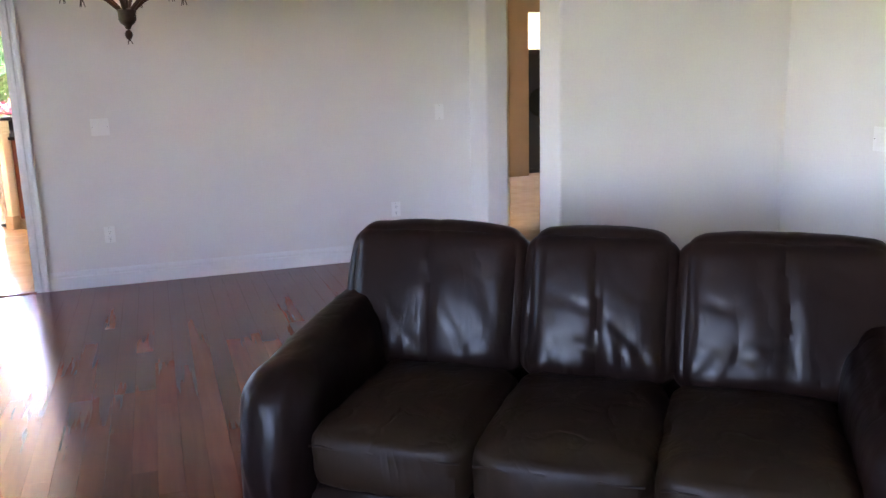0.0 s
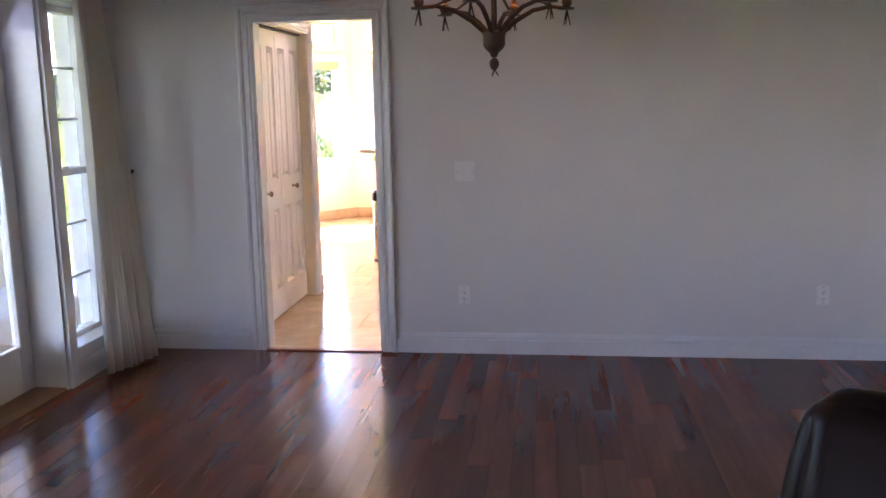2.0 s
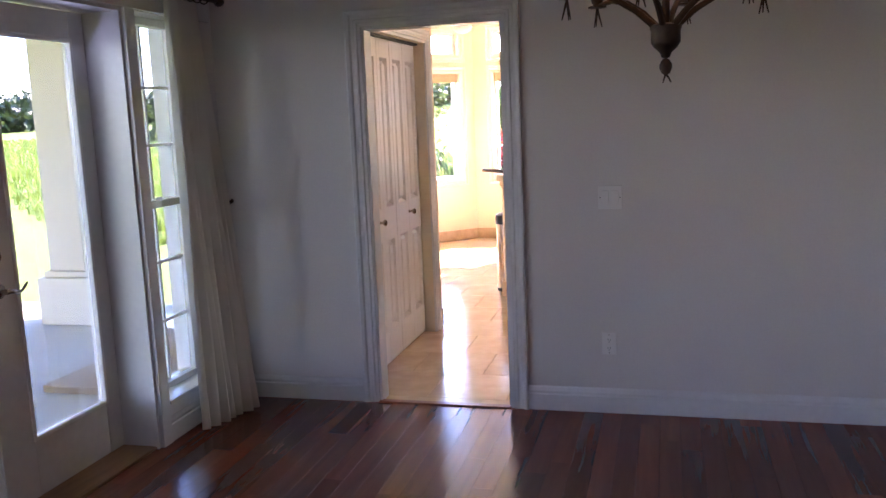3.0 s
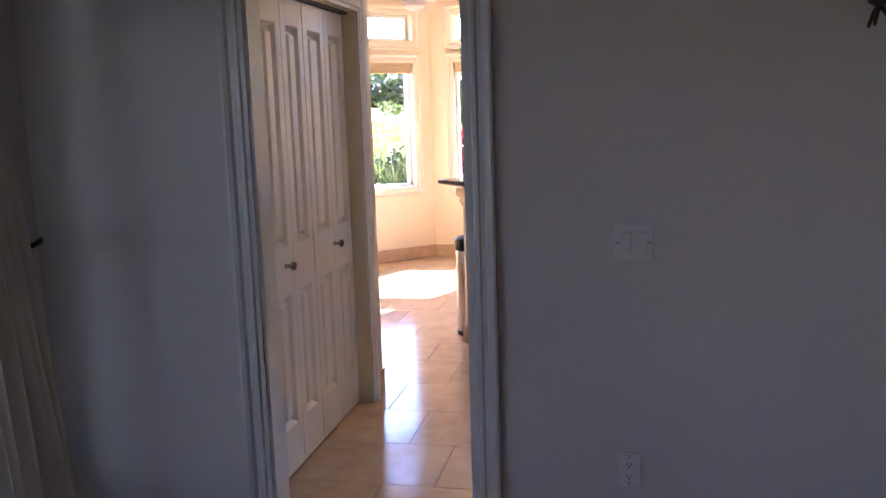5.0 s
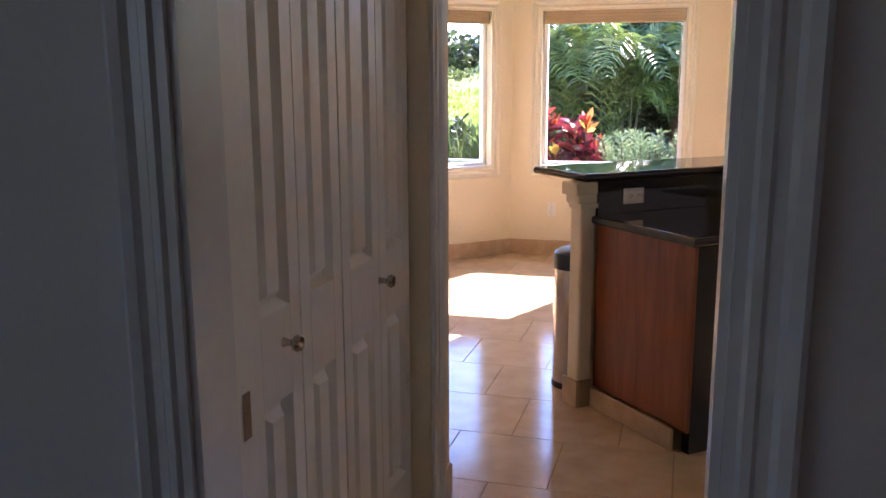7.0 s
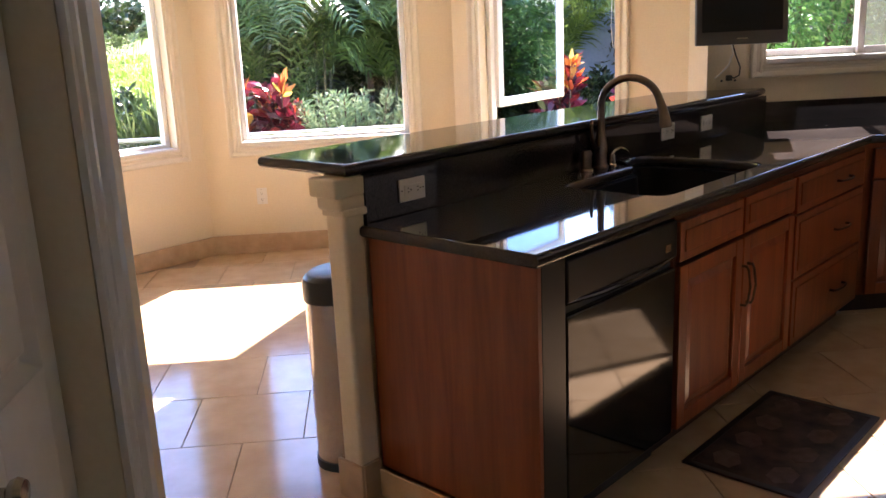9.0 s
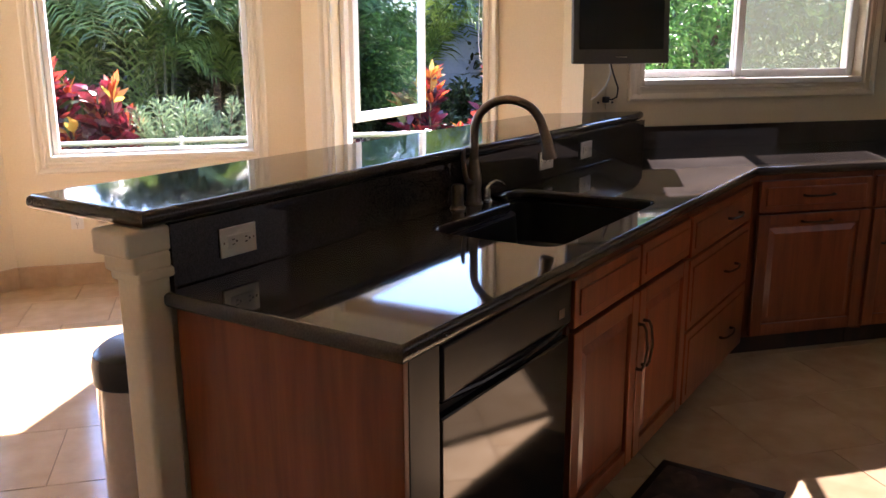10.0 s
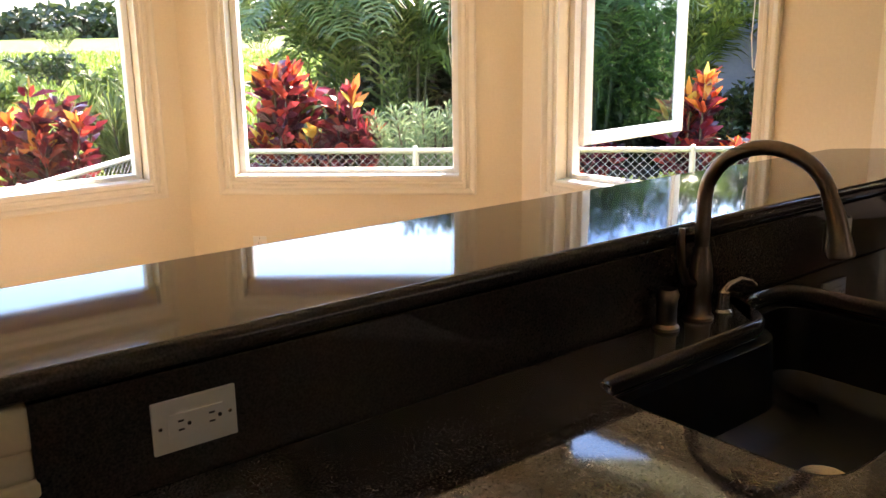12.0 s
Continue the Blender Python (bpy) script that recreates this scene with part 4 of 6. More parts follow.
def receptacle(name, m, label, tall=False, kind="outlet", w=0.115, h=0.072):
    """A cover plate, its face towards -y, centre at the origin."""
    o = thing(name, m, label, kind, kind + "s")
    if tall:
        w, h = h, w
    part("cover_plate", boxed(-w / 2, -0.006, -h / 2, w / 2, 0.0, h / 2, bevel=0.0025), WHITEPLASTIC, o)
    if kind == "outlet":
        face = part("face", boxed(-w / 2 + 0.02, -0.0085, -h / 2 + 0.02, w / 2 - 0.02, -0.004, h / 2 - 0.02, bevel=0.001), WHITEPLASTIC, o)
        for c in (-0.021, 0.021):
            bm = bmesh.new()
            for q in (-0.006, 0.006):
                if tall:
                    box(bm, q - 0.0012, -0.0092, c - 0.004, q + 0.0012, -0.008, c + 0.004)
                else:
                    box(bm, c - 0.004, -0.0092, q - 0.0012, c + 0.004, -0.008, q + 0.0012)
            lathe(bm, [(0.0, 0), (0.0028, 0), (0.0028, 0.001), (0, 0.001)], 10, pose(c + 0.011 if not tall else 0, -0.0082, 0 if not tall else c - 0.011, 90, 0, 0))
            part("socket", bm, SLOT, face, smooth=False)
    else:
        for c in ((-0.024, 0.024) if w > 0.09 else (0,)):
            bm = boxed(c - 0.017, -0.004, -0.034, c + 0.017, 0.002, 0.034, bevel=0.0015)
            bmesh.ops.rotate(bm, matrix=Matrix.Rotation(radians(4), 3, "X"), verts=bm.verts)
            bmesh.ops.translate(bm, vec=(0, -0.006, 0), verts=bm.verts)
            part("rocker", bm, WHITEPLASTIC, o)
    for c in ((-w / 2 + 0.01, 0), (w / 2 - 0.01, 0)) if not tall else ((0, -h / 2 + 0.01), (0, h / 2 - 0.01)):
        part("screw", turned([(0.0, 0), (0.003, 0), (0.002, 0.0012), (0, 0.0013)], 8, pose(c[0], -0.006, c[1], 90, 0, 0)), NICKEL, o)
    return o


for s in (0.236, 1.888, 2.268):
    receptacle("wall_outlet", U @ pose(s, 0.6315, 0.976), "white duplex outlet on the black granite splashback")
receptacle("light_switch", pose(-0.656, 6.109, 1.121), "white double rocker light switch on the wall", False, "light switch", 0.118, 0.118)
ob = receptacle("wall_outlet", pose(-0.668, 6.109, 0.368), "white duplex outlet on the off-white wall", True)
receptacle("wall_outlet", pose(1.425, 6.109, 0.385), "white duplex outlet on the off-white wall", True)
receptacle("light_switch", pose(1.80, 6.109, 1.12), "white single rocker light switch on the wall", True, "light switch", 0.118, 0.072)
receptacle("light_switch", pose(3.039, 3.0, 1.08, 0, 0, -90), "white rocker light switch on the wall", False, "light switch", 0.118, 0.118)
receptacle("wall_outlet", pose(BX0 + 0.36, FRONT - 0.001, 0.40), "white outlet on the cream bay wall", True)


def raised_panel(parent, x0, x1, z0, z1, y=0.0, st=0.055):
    """A framed door front, face towards -y: raised field with stiles and rails of its own."""
    bm = bmesh.new()
    a, b, c, d = x0 + st, x1 - st, z0 + st, z1 - st
    lv = [(0, 0.013), (0.01, 0.013), (0.035, 0.004)]
    rings = [[bm.verts.new((px, y + dy, pz)) for px, pz in ((a + o, c + o), (b - o, c + o), (b - o, d - o), (a + o, d - o))] for o, dy in lv]
    for r0, r1 in zip(rings, rings[1:]):
        for i in range(4):
            bm.faces.new((r0[i], r0[(i + 1) % 4], r1[(i + 1) % 4], r1[i]))
    bm.faces.new(rings[-1])
    front = part("door_front", bm, CHERRY, parent, smooth=False)
    for p, q in ((x0, x0 + st), (x1 - st, x1)):
        part("stile", boxed(p, y, z0, q, y + 0.02, z1, bevel=0.003), CHERRY, front, smooth=False)
    for p, q in ((z0, z0 + st), (z1 - st, z1)):
        part("rail", boxed(x0 + st, y + 0.0008, p, x1 - st, y + 0.02, q, bevel=0.003), CHERRY, front, smooth=False)
    return front


def pull(parent, x, z, upright=True, y=-0.001, half=0.075):
    a = Vector((0, 0, 1)) if upright else Vector((1, 0, 0))
    p = Vector((x, y, z))
    out = Vector((0, -1, 0))
    part("handle", piped([p - a * half, p - a * half + out * 0.018, p - a * half * 0.8 + out * 0.026, p + out * 0.034, p + a * half * 0.8 + out * 0.026, p + a * half + out * 0.018, p + a * half], [0.006, 0.005, 0.0045, 0.0045, 0.0045, 0.005, 0.006], 8), BRONZE, parent, "dark bronze arched pull")


def cabinet(name, m, x0, x1, fronts, label, depth=0.6, z0=0.1, z1=0.874, toe=True, group="base cabinets"):
    """fronts: (x0, x1, z0, z1, kind, handle) with kind door, drawer."""
    c = thing(name, m, label, "cabinet", group)
    part("body", boxed(x0, 0.045, z0, x1, 0.045 + depth - 0.03, z1 if "sink" not in name else 0.65), CHERRY, c, smooth=False)
    bm = bmesh.new()
    box(bm, x0, 0.026, z0, x0 + 0.02, 0.0445, z1)
    box(bm, x1 - 0.02, 0.026, z0, x1, 0.0445, z1)
    box(bm, x0 + 0.02, 0.0265, z1 - 0.03, x1 - 0.02, 0.0445, z1)
    part("face_frame", bm, CHERRY, c, smooth=False)
    if toe:
        part("toe_kick", boxed(x0, 0.1, 0.0, x1, 0.118, z0), DARKWOOD, c, smooth=False)
    for a, b, p, q, kind, handle in fronts:
        if kind == "door":
            fr = raised_panel(c, a, b, p, q, 0.006)
        else:
            fr = part("drawer_front", boxed(a, 0.008, p, b, 0.026, q, bevel=0.003), CHERRY, c, smooth=False)
            part("raised_field", boxed(a + 0.03, 0.003, p + 0.03, b - 0.03, 0.0085, q - 0.03, bevel=0.004), CHERRY, fr, smooth=False)
        if handle is not None:
            pull(fr, handle[0], handle[1], kind == "door" and len(handle) == 2)
    return c


cabinet("sink_cabinet", UC, 0.755, 1.735, [(0.765, 1.238, 0.71, 0.845, "drawer", None), (1.252, 1.725, 0.71, 0.845, "drawer", None),
    (0.765, 1.241, 0.115, 0.695, "door", (1.222, 0.52)), (1.249, 1.725, 0.115, 0.695, "door", (1.268, 0.52))], "cherry sink cabinet with two raised-panel doors", 0.59)
cabinet("drawer_cabinet", UC, 1.74, 2.60, [(1.75, 2.57, 0.69, 0.845, "drawer", (2.25, 0.765)), (1.75, 2.57, 0.41, 0.68, "drawer", (2.25, 0.545)), (1.75, 2.57, 0.115, 0.40, "drawer", (2.25, 0.26))], "cherry three-drawer base cabinet with bronze pulls", 0.59)
ZS = Matrix.Diagonal((1, 1, 0.985, 1))
W4M = pose(0.0, 10.225, 0) @ ZS
cabinet("corner_cabinet", W4M, 0.72, 1.38, [(0.79, 1.37, 0.70, 0.845, "drawer", (1.08, 0.775)), (0.79, 1.37, 0.115, 0.69, "door", (1.08, 0.655, 0))], "cherry base cabinet with drawer over raised-panel door", 0.7)
cabinet("base_cabinet", W4M, 1.385, 2.04, [(1.395, 2.03, 0.70, 0.845, "drawer", (1.71, 0.775)), (1.395, 2.03, 0.115, 0.69, "door", (1.45, 0.6))], "cherry base cabinet with drawer over raised-panel door", 0.7)
cabinet("base_cabinet", W4M, 2.045, 2.65, [(2.055, 2.64, 0.70, 0.845, "drawer", (2.35, 0.775)), (2.055, 2.64, 0.115, 0.69, "door", (2.11, 0.6))], "cherry base cabinet with drawer over raised-panel door", 0.7)
uc = cabinet("wall_cabinet", pose(0, 10.62, 0), 1.97, 2.65, [(1.98, 2.305, 1.435, 2.29, "door", (2.27, 1.55)), (2.315, 2.64, 1.435, 2.29, "door", (2.35, 1.55))], "cherry wall cabinet with raised-panel doors beside the window", 0.32, 1.42, 2.3, False, "wall cabinets")

ep = thing("end_panel", UC, "cherry veneer end panel closing the peninsula", "panel")
part("panel", boxed(0.0, 0.01, 0.0955, 0.018, 0.645, 0.875, bevel=0.002), CHERRY, ep, smooth=False)
part("filler", boxed(0.0185, 0.01, 0.0, 0.125, 0.055, 0.875, bevel=0.002), SATINBLACK, ep, "black filler strip beside the dishwasher", smooth=False)

dw = thing("dishwasher", UC, "glossy black built-in dishwasher under the worktop", "dishwasher")
part("body", boxed(0.13, 0.06, 0.09, 0.748, 0.62, 0.868), BLACKPLASTIC, dw, smooth=False)
part("door_panel", boxed(0.133, 0.012, 0.11, 0.745, 0.0595, 0.70, bevel=0.008, seg=3), BLACKGLOSS, dw)
bm = boxed(0.133, 0.008, 0.735, 0.745, 0.0595, 0.86, bevel=0.008, seg=3)
cp = part("control_panel", bm, SATINBLACK, dw)
part("handle_recess", boxed(0.14, 0.03, 0.701, 0.74, 0.0595, 0.734), SLOT, dw, smooth=False)
part("handle_lip", piped([(0.14, 0.018, 0.738), (0.28, 0.004, 0.733), (0.44, 0.0, 0.731), (0.6, 0.004, 0.733), (0.74, 0.018, 0.738)], 0.008, 8), BLACKGLOSS, dw)
part("badge", boxed(0.665, 0.0062, 0.765, 0.7, 0.009, 0.79), NICKEL, cp, "small pale maker's plate", smooth=False)
part("kick_plate", boxed(0.13, 0.09, 0.0, 0.748, 0.105, 0.089), BLACKPLASTIC, dw, smooth=False)

# television on the kitchen wall
tvc = Vector((0.34, 10.755, 1.52))
tv = thing("television", pose(tvc.x, tvc.y, tvc.z, -4, 0, -5.5), "small grey flat television hung on the kitchen wall", "television")
part("bezel", boxed(-0.235, 0.0, -0.19, 0.235, 0.035, 0.19, bevel=0.008), GREYPLASTIC, tv)
part("screen", boxed(-0.205, -0.003, -0.125, 0.205, 0.003, 0.165, bevel=0.001), SCREEN, tv, "dark switched-off screen", smooth=False)
part("rear_housing", boxed(-0.17, 0.035, -0.14, 0.17, 0.075, 0.14, bevel=0.015), GREYPLASTIC, tv)
part("wall_bracket", boxed(-0.05, 0.075, -0.05, 0.05, 0.2, 0.05, bevel=0.006), BLACKPLASTIC, tv)
part("badge", boxed(-0.028, -0.002, -0.163, 0.028, 0.0015, -0.158), NICKEL, tv, smooth=False)
cb = thing("television_cable", pose(0, 0, 0), "thin white and black cables hanging below the television", "cable")
part("white_lead", piped([(0.34, 10.880, 1.34), (0.345, 10.860, 1.28), (0.33, 10.880, 1.22), (0.30, 10.920, 1.17), (0.288, 10.955, 1.15)], 0.0045, 8), WHITEPLASTIC, cb)
part("black_lead", piped([(0.345, 10.880, 1.34), (0.36, 10.860, 1.27), (0.39, 10.870, 1.21), (0.4, 10.900, 1.165), (0.385, 10.925, 1.15), (0.36, 10.940, 1.155)], 0.004, 8), BLACKPLASTIC, cb)
part("plug", boxed(0.345, 10.925, 1.135, 0.375, 10.951, 1.165, bevel=0.004), BLACKPLASTIC, cb)
for x, lab in ((0.325, "beige coaxial wall plate below the television"), (0.40, "beige outlet plate below the television")):
    p = thing("wall_plate", pose(x, 10.959, 1.155), lab, "wall plate", "wall plates")
    part("cover_plate", boxed(-0.033, -0.006, -0.056, 0.033, 0, 0.056, bevel=0.002), CREAM, p)
    part("socket", turned([(0, 0), (0.006, 0), (0.005, 0.006), (0, 0.007)], 10, pose(0, -0.006, -0.02, 90, 0, 0)), SLOT, p)

# trash can under the bar
tc = thing("trash_can", pose(*at_u(0.165, 0.905), 0, 0, 0, 42.2), "tall brushed steel trash can with black lid", "trash can")
def oval(bm, profile, seg=28, ax=1.0, ay=0.8):
    made = lathe(bm, profile, seg)
    for v in made:
        v.co.x *= ax
        v.co.y *= ay
    return bm
part("base_ring", oval(bmesh.new(), [(0.0, 0), (0.152, 0), (0.152, 0.03), (0, 0.03)]), BLACKPLASTIC, tc)
part("body", oval(bmesh.new(), [(0.0, 0.0301), (0.148, 0.0301), (0.149, 0.60), (0, 0.60)]), STEEL, tc)
part("lid", oval(bmesh.new(), [(0.0, 0.6001), (0.154, 0.6001), (0.156, 0.65), (0.150, 0.675), (0.13, 0.69), (0.0, 0.695)]), BLACKPLASTIC, tc, "black domed plastic lid")

# rug
rg = thing("kitchen_rug", U @ pose(0, 0, 0), "small dark patterned kitchen rug on the tile floor", "rug")
part("woven_field", boxed(0.80, -0.44, 0.0005, 1.54, -0.03, 0.009, bevel=0.004), RUGM, rg)
bm = bmesh.new()
for a, b, c, d in ((0.80, -0.44, 1.54, -0.415), (0.80, -0.055, 1.54, -0.03), (0.80, -0.415, 0.825, -0.055), (1.515, -0.415, 1.54, -0.055)):
    box(bm, a, b, 0.0092, c, d, 0.0105)
part("border", bm, SINKBLACK, rg, "darker woven border", smooth=False)
MOTIF = speckled("rug_motif", (0.06, 0.035, 0.03), (0.13, 0.09, 0.075), 0.95, 30, relief=0.3)
for k in range(4):
    for j in range(2):
        part("motif", turned([(0.0, 0), (0.055, 0), (0.055, 0.001), (0, 0.001)], 6, pose(0.91 + 0.175 * k, -0.33 + 0.19 * j, 0.0092, 0, 0, 30 * j) @ Matrix.Diagonal((1.2, 0.9, 1, 1))), MOTIF, rg, smooth=False)

# ceiling fan in the bay
fn = thing("ceiling_fan", pose(-2.35, 10.3, 0), "ceiling fan with pale blades and glass light", "ceiling fan")
part("motor", turned([(0.0, 2.43), (0.06, 2.43), (0.1, 2.46), (0.11, 2.53), (0.07, 2.57), (0.02, 2.58), (0.02, 2.70), (0.06, 2.72), (0.06, 2.74), (0, 2.74)], 24), TRIM, fn)
part("light_bowl", turned([(0.0, 2.35), (0.05, 2.36), (0.09, 2.39), (0.1, 2.43), (0.0, 2.4299)], 24), VINYL, fn)
for k in range(5):
    bm = boxed(0.12, -0.06, 2.495, 0.62, 0.06, 2.503, bevel=0.003)
    bmesh.ops.rotate(bm, matrix=Matrix.Rotation(radians(72 * k + 20), 3, "Z"), verts=bm.verts)
    part("blade", bm, TRIM, fn)


# ---- sofa ----
def cushion(x0, y0, z0, x1, y1, z1, r, cuts=12, bulge=0.02, wrinkle=0.006, freq=6.0, seed=0.0, top_only=False):
    """A soft padded block with rounded edges, a bulge and creases."""
    bm = bmesh.new()
    bmesh.ops.create_cube(bm, size=2.0)
    bmesh.ops.subdivide_edges(bm, edges=bm.edges, cuts=cuts, use_grid_fill=True)
    c = Vector(((x0 + x1) / 2, (y0 + y1) / 2, (z0 + z1) / 2))
    h = Vector(((x1 - x0) / 2, (y1 - y0) / 2, (z1 - z0) / 2))
    for v in bm.verts:
        q = v.co.copy()
        p = Vector((q.x * h.x, q.y * h.y, q.z * h.z))
        inner = Vector([max(-(h[i] - r), min(h[i] - r, p[i])) for i in range(3)])
        d = p - inner
        n = d.normalized() if d.length > 1e-6 else Vector((0, 0, 1))
        p = inner + n * r
        soft = (1 - q.x ** 2) * (1 - q.y ** 2) + (1 - q.x ** 2) * (1 - q.z ** 2) + (1 - q.y ** 2) * (1 - q.z ** 2)
        p += n * bulge * soft
        s = Vector((p.x + seed, p.y * 1.3 + seed, p.z * 0.55)) * freq
        crease = abs(noise.noise(s)) + 0.5 * abs(noise.noise(s * 2.3 + Vector((3, 1, 7))))
        p -= n * wrinkle * (1.0 - min(1.0, crease * 2.2)) * 1.6
        v.co = c + p
    return bm


sf = thing("leather_sofa", pose(0.04, 2.13, 0, 0, 0, -37), "dark brown worn leather three-seat sofa", "sofa")
LEN = 1.53
part("base", boxed(-0.05, 0.05, 0.05, LEN + 0.05, 0.92, 0.27, bevel=0.03, seg=3), LEATHER, sf)
for k in range(3):
    a = 0.51 * k
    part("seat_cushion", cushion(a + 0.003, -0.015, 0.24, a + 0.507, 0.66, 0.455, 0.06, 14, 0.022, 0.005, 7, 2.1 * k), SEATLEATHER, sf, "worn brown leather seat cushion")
    bm = bmesh.new()
    tube(bm, [(a + 0.02 + 0.47 * j / 12, -0.022 + 0.002 * math.sin(j * 2.1), 0.398 + 0.002 * math.sin(j * 1.7)) for j in range(13)], 0.0035, 6)
    part("front_seam", bm, SEATLEATHER, sf)
    part("front_band", cushion(a + 0.003, -0.005, 0.07, a + 0.507, 0.08, 0.25, 0.03, 10, 0.012, 0.006, 8, 5.0 + k), LEATHER, sf)
for k in range(3):
    a, b = (-0.17, 0.505, 1.03)[k], (0.495, 1.02, 1.70)[k]
    bm = cushion(a, -0.12, 0.0, b, 0.12, 0.54, 0.085, 34, 0.028, 0.002, 5.0, 3.3 * k + 1)
    for v in bm.verts:
        if v.co.y > 0.02:
            continue
        low = max(0.0, min(1.0, (0.36 - v.co.z) / 0.3))
        q = Vector((v.co.x * 17 + 5 * k, v.co.z * 6.5 + 0.8 * math.sin(v.co.x * 9), 3.0 * k))
        fold = max(0.0, 0.32 - abs(noise.noise(q))) / 0.32
        slant = max(0.0, 0.12 - abs(noise.noise(Vector((v.co.x * 5 + v.co.z * 4, v.co.z * 3 - v.co.x * 2, 9.0 + k))))) / 0.12
        mid = (a + b) / 2 + 0.012 * math.sin(v.co.z * 9)
        seam = math.exp(-((v.co.x - mid) / 0.014) ** 2)
        v.co.y += 0.009 * fold * low * low + 0.007 * slant * (0.3 + 0.7 * low) + 0.009 * seam
    bmesh.ops.transform(bm, matrix=pose(0, 0.70, 0.385, -19, 0, 0), verts=bm.verts)
    part("back_cushion", bm, LEATHER, sf, "creased dark leather back cushion")
part("back_frame", cushion(-0.2, 0.74, 0.06, LEN + 0.2, 0.98, 0.74, 0.06, 10, 0.01, 0.003, 4), LEATHER, sf)
for x0, x1 in ((-0.25, 0.0), (LEN, LEN + 0.25)):
    bm = cushion(x0, -0.06, 0.06, x1, 0.93, 0.60, 0.115, 16, 0.012, 0.006, 5, x0)
    for v in bm.verts:
        f = max(0.0, min(1.0, (v.co.z - 0.3) / 0.3))
        v.co.z += 0.10 * f * max(0.0, min(1.0, v.co.y / 0.9))
        v.co.y += 0.05 * f if v.co.y < 0.2 else 0
    part("armrest", bm, LEATHER, sf, "rounded leather armrest")
for x in (-0.15, LEN + 0.15):
    for y in (0.08, 0.86):
        part("foot", turned([(0, 0), (0.022, 0), (0.03, 0.055), (0, 0.056)], 12, pose(x, y, 0)), DARKWOOD, sf)

# ---- chandelier ----
ch = thing("chandelier", pose(-0.383, 4.512, 0), "dark bronze six-arm chandelier with lit amber shades", "chandelier")
part("hub", turned([(0, 1.70), (0.012, 1.705), (0.018, 1.72), (0.035, 1.735), (0.044, 1.75), (0.044, 1.785), (0.047, 1.79), (0.047, 1.80), (0.03, 1.806), (0, 1.807)], 20), BRONZE, ch)
part("finial", turned([(0, 1.65), (0.012, 1.657), (0.019, 1.672), (0.019, 1.685), (0.01, 1.70), (0, 1.7015)], 16), BRONZE, ch)
bm = bmesh.new()
for k in range(3):
    t = 2.1 * k
    tube(bm, [(0, 0, 1.655), (0.008 * math.cos(t), 0.008 * math.sin(t), 1.645), (0.016 * math.cos(t), 0.016 * math.sin(t), 1.63)], [0.004, 0.003, 0.002], 6)
part("finial_twigs", bm, BRONZE, ch)
part("stem", turned([(0, 1.806), (0.012, 1.807), (0.010, 2.2), (0.022, 2.22), (0.022, 2.25), (0.007, 2.27), (0.007, 2.70), (0.06, 2.715), (0.065, 2.74), (0, 2.7405)], 14), BRONZE, ch)
for k in range(6):
    t = radians(60 * k + 17)
    c, s = math.cos(t), math.sin(t)
    P = lambda r, z: (c * r, s * r, z)
    arm = part("arm", piped([P(0.03, 1.795), P(0.09, 1.845), P(0.16, 1.885), P(0.23, 1.9), P(0.29, 1.895), P(0.33, 1.892)], [0.011, 0.010, 0.009, 0.008, 0.007, 0.005], 8), BRONZE, ch)
    part("scroll", piped([P(0.012, 2.2), P(0.03, 2.1), P(0.08, 2.0), P(0.15, 1.935), P(0.23, 1.905)], [0.007, 0.007, 0.007, 0.006, 0.005], 8), BRONZE, ch)
    part("candle_cup", turned([(0, 1.885), (0.03, 1.888), (0.03, 1.892), (0.012, 1.894), (0.018, 1.905), (0.021, 1.916), (0.018, 1.928), (0.009, 1.936), (0.009, 1.955), (0, 1.956)], 14, pose(c * 0.30, s * 0.30, 0)), BRONZE, arm)
    bm = bmesh.new()
    for j in range(3):
        u = t + 2.1 * j
        tube(bm, [P(0.30, 1.888), (c * 0.30 + 0.006 * math.cos(u), s * 0.30 + 0.006 * math.sin(u), 1.862), (c * 0.30 + 0.016 * math.cos(u), s * 0.30 + 0.016 * math.sin(u), 1.826)], [0.004, 0.0035, 0.002], 6)
    part("hanging_twigs", bm, BRONZE, arm)
    bm = bmesh.new()
    n = 18
    ring = [[bm.verts.new((c * 0.30 + r * math.cos(2 * math.pi * j / n), s * 0.30 + r * math.sin(2 * math.pi * j / n), z)) for j in range(n)] for r, z in ((0.062, 1.962), (0.052, 2.10), (0.049, 2.10), (0.059, 1.962))]
    for a, b in zip(ring, ring[1:] + ring[:1]):
        for j in range(n):
            bm.faces.new((a[j], a[(j + 1) % n], b[(j + 1) % n], b[j]))
    part("shade", bm, AMBER, ch, "lit amber lamp shade")
    part("bulb", turned([(0, 1.957), (0.009, 1.958), (0.012, 1.975), (0.022, 2.0), (0.022, 2.02), (0.012, 2.045), (0, 2.05)], 12, pose(c * 0.30, s * 0.30, 0)), BULB, ch)

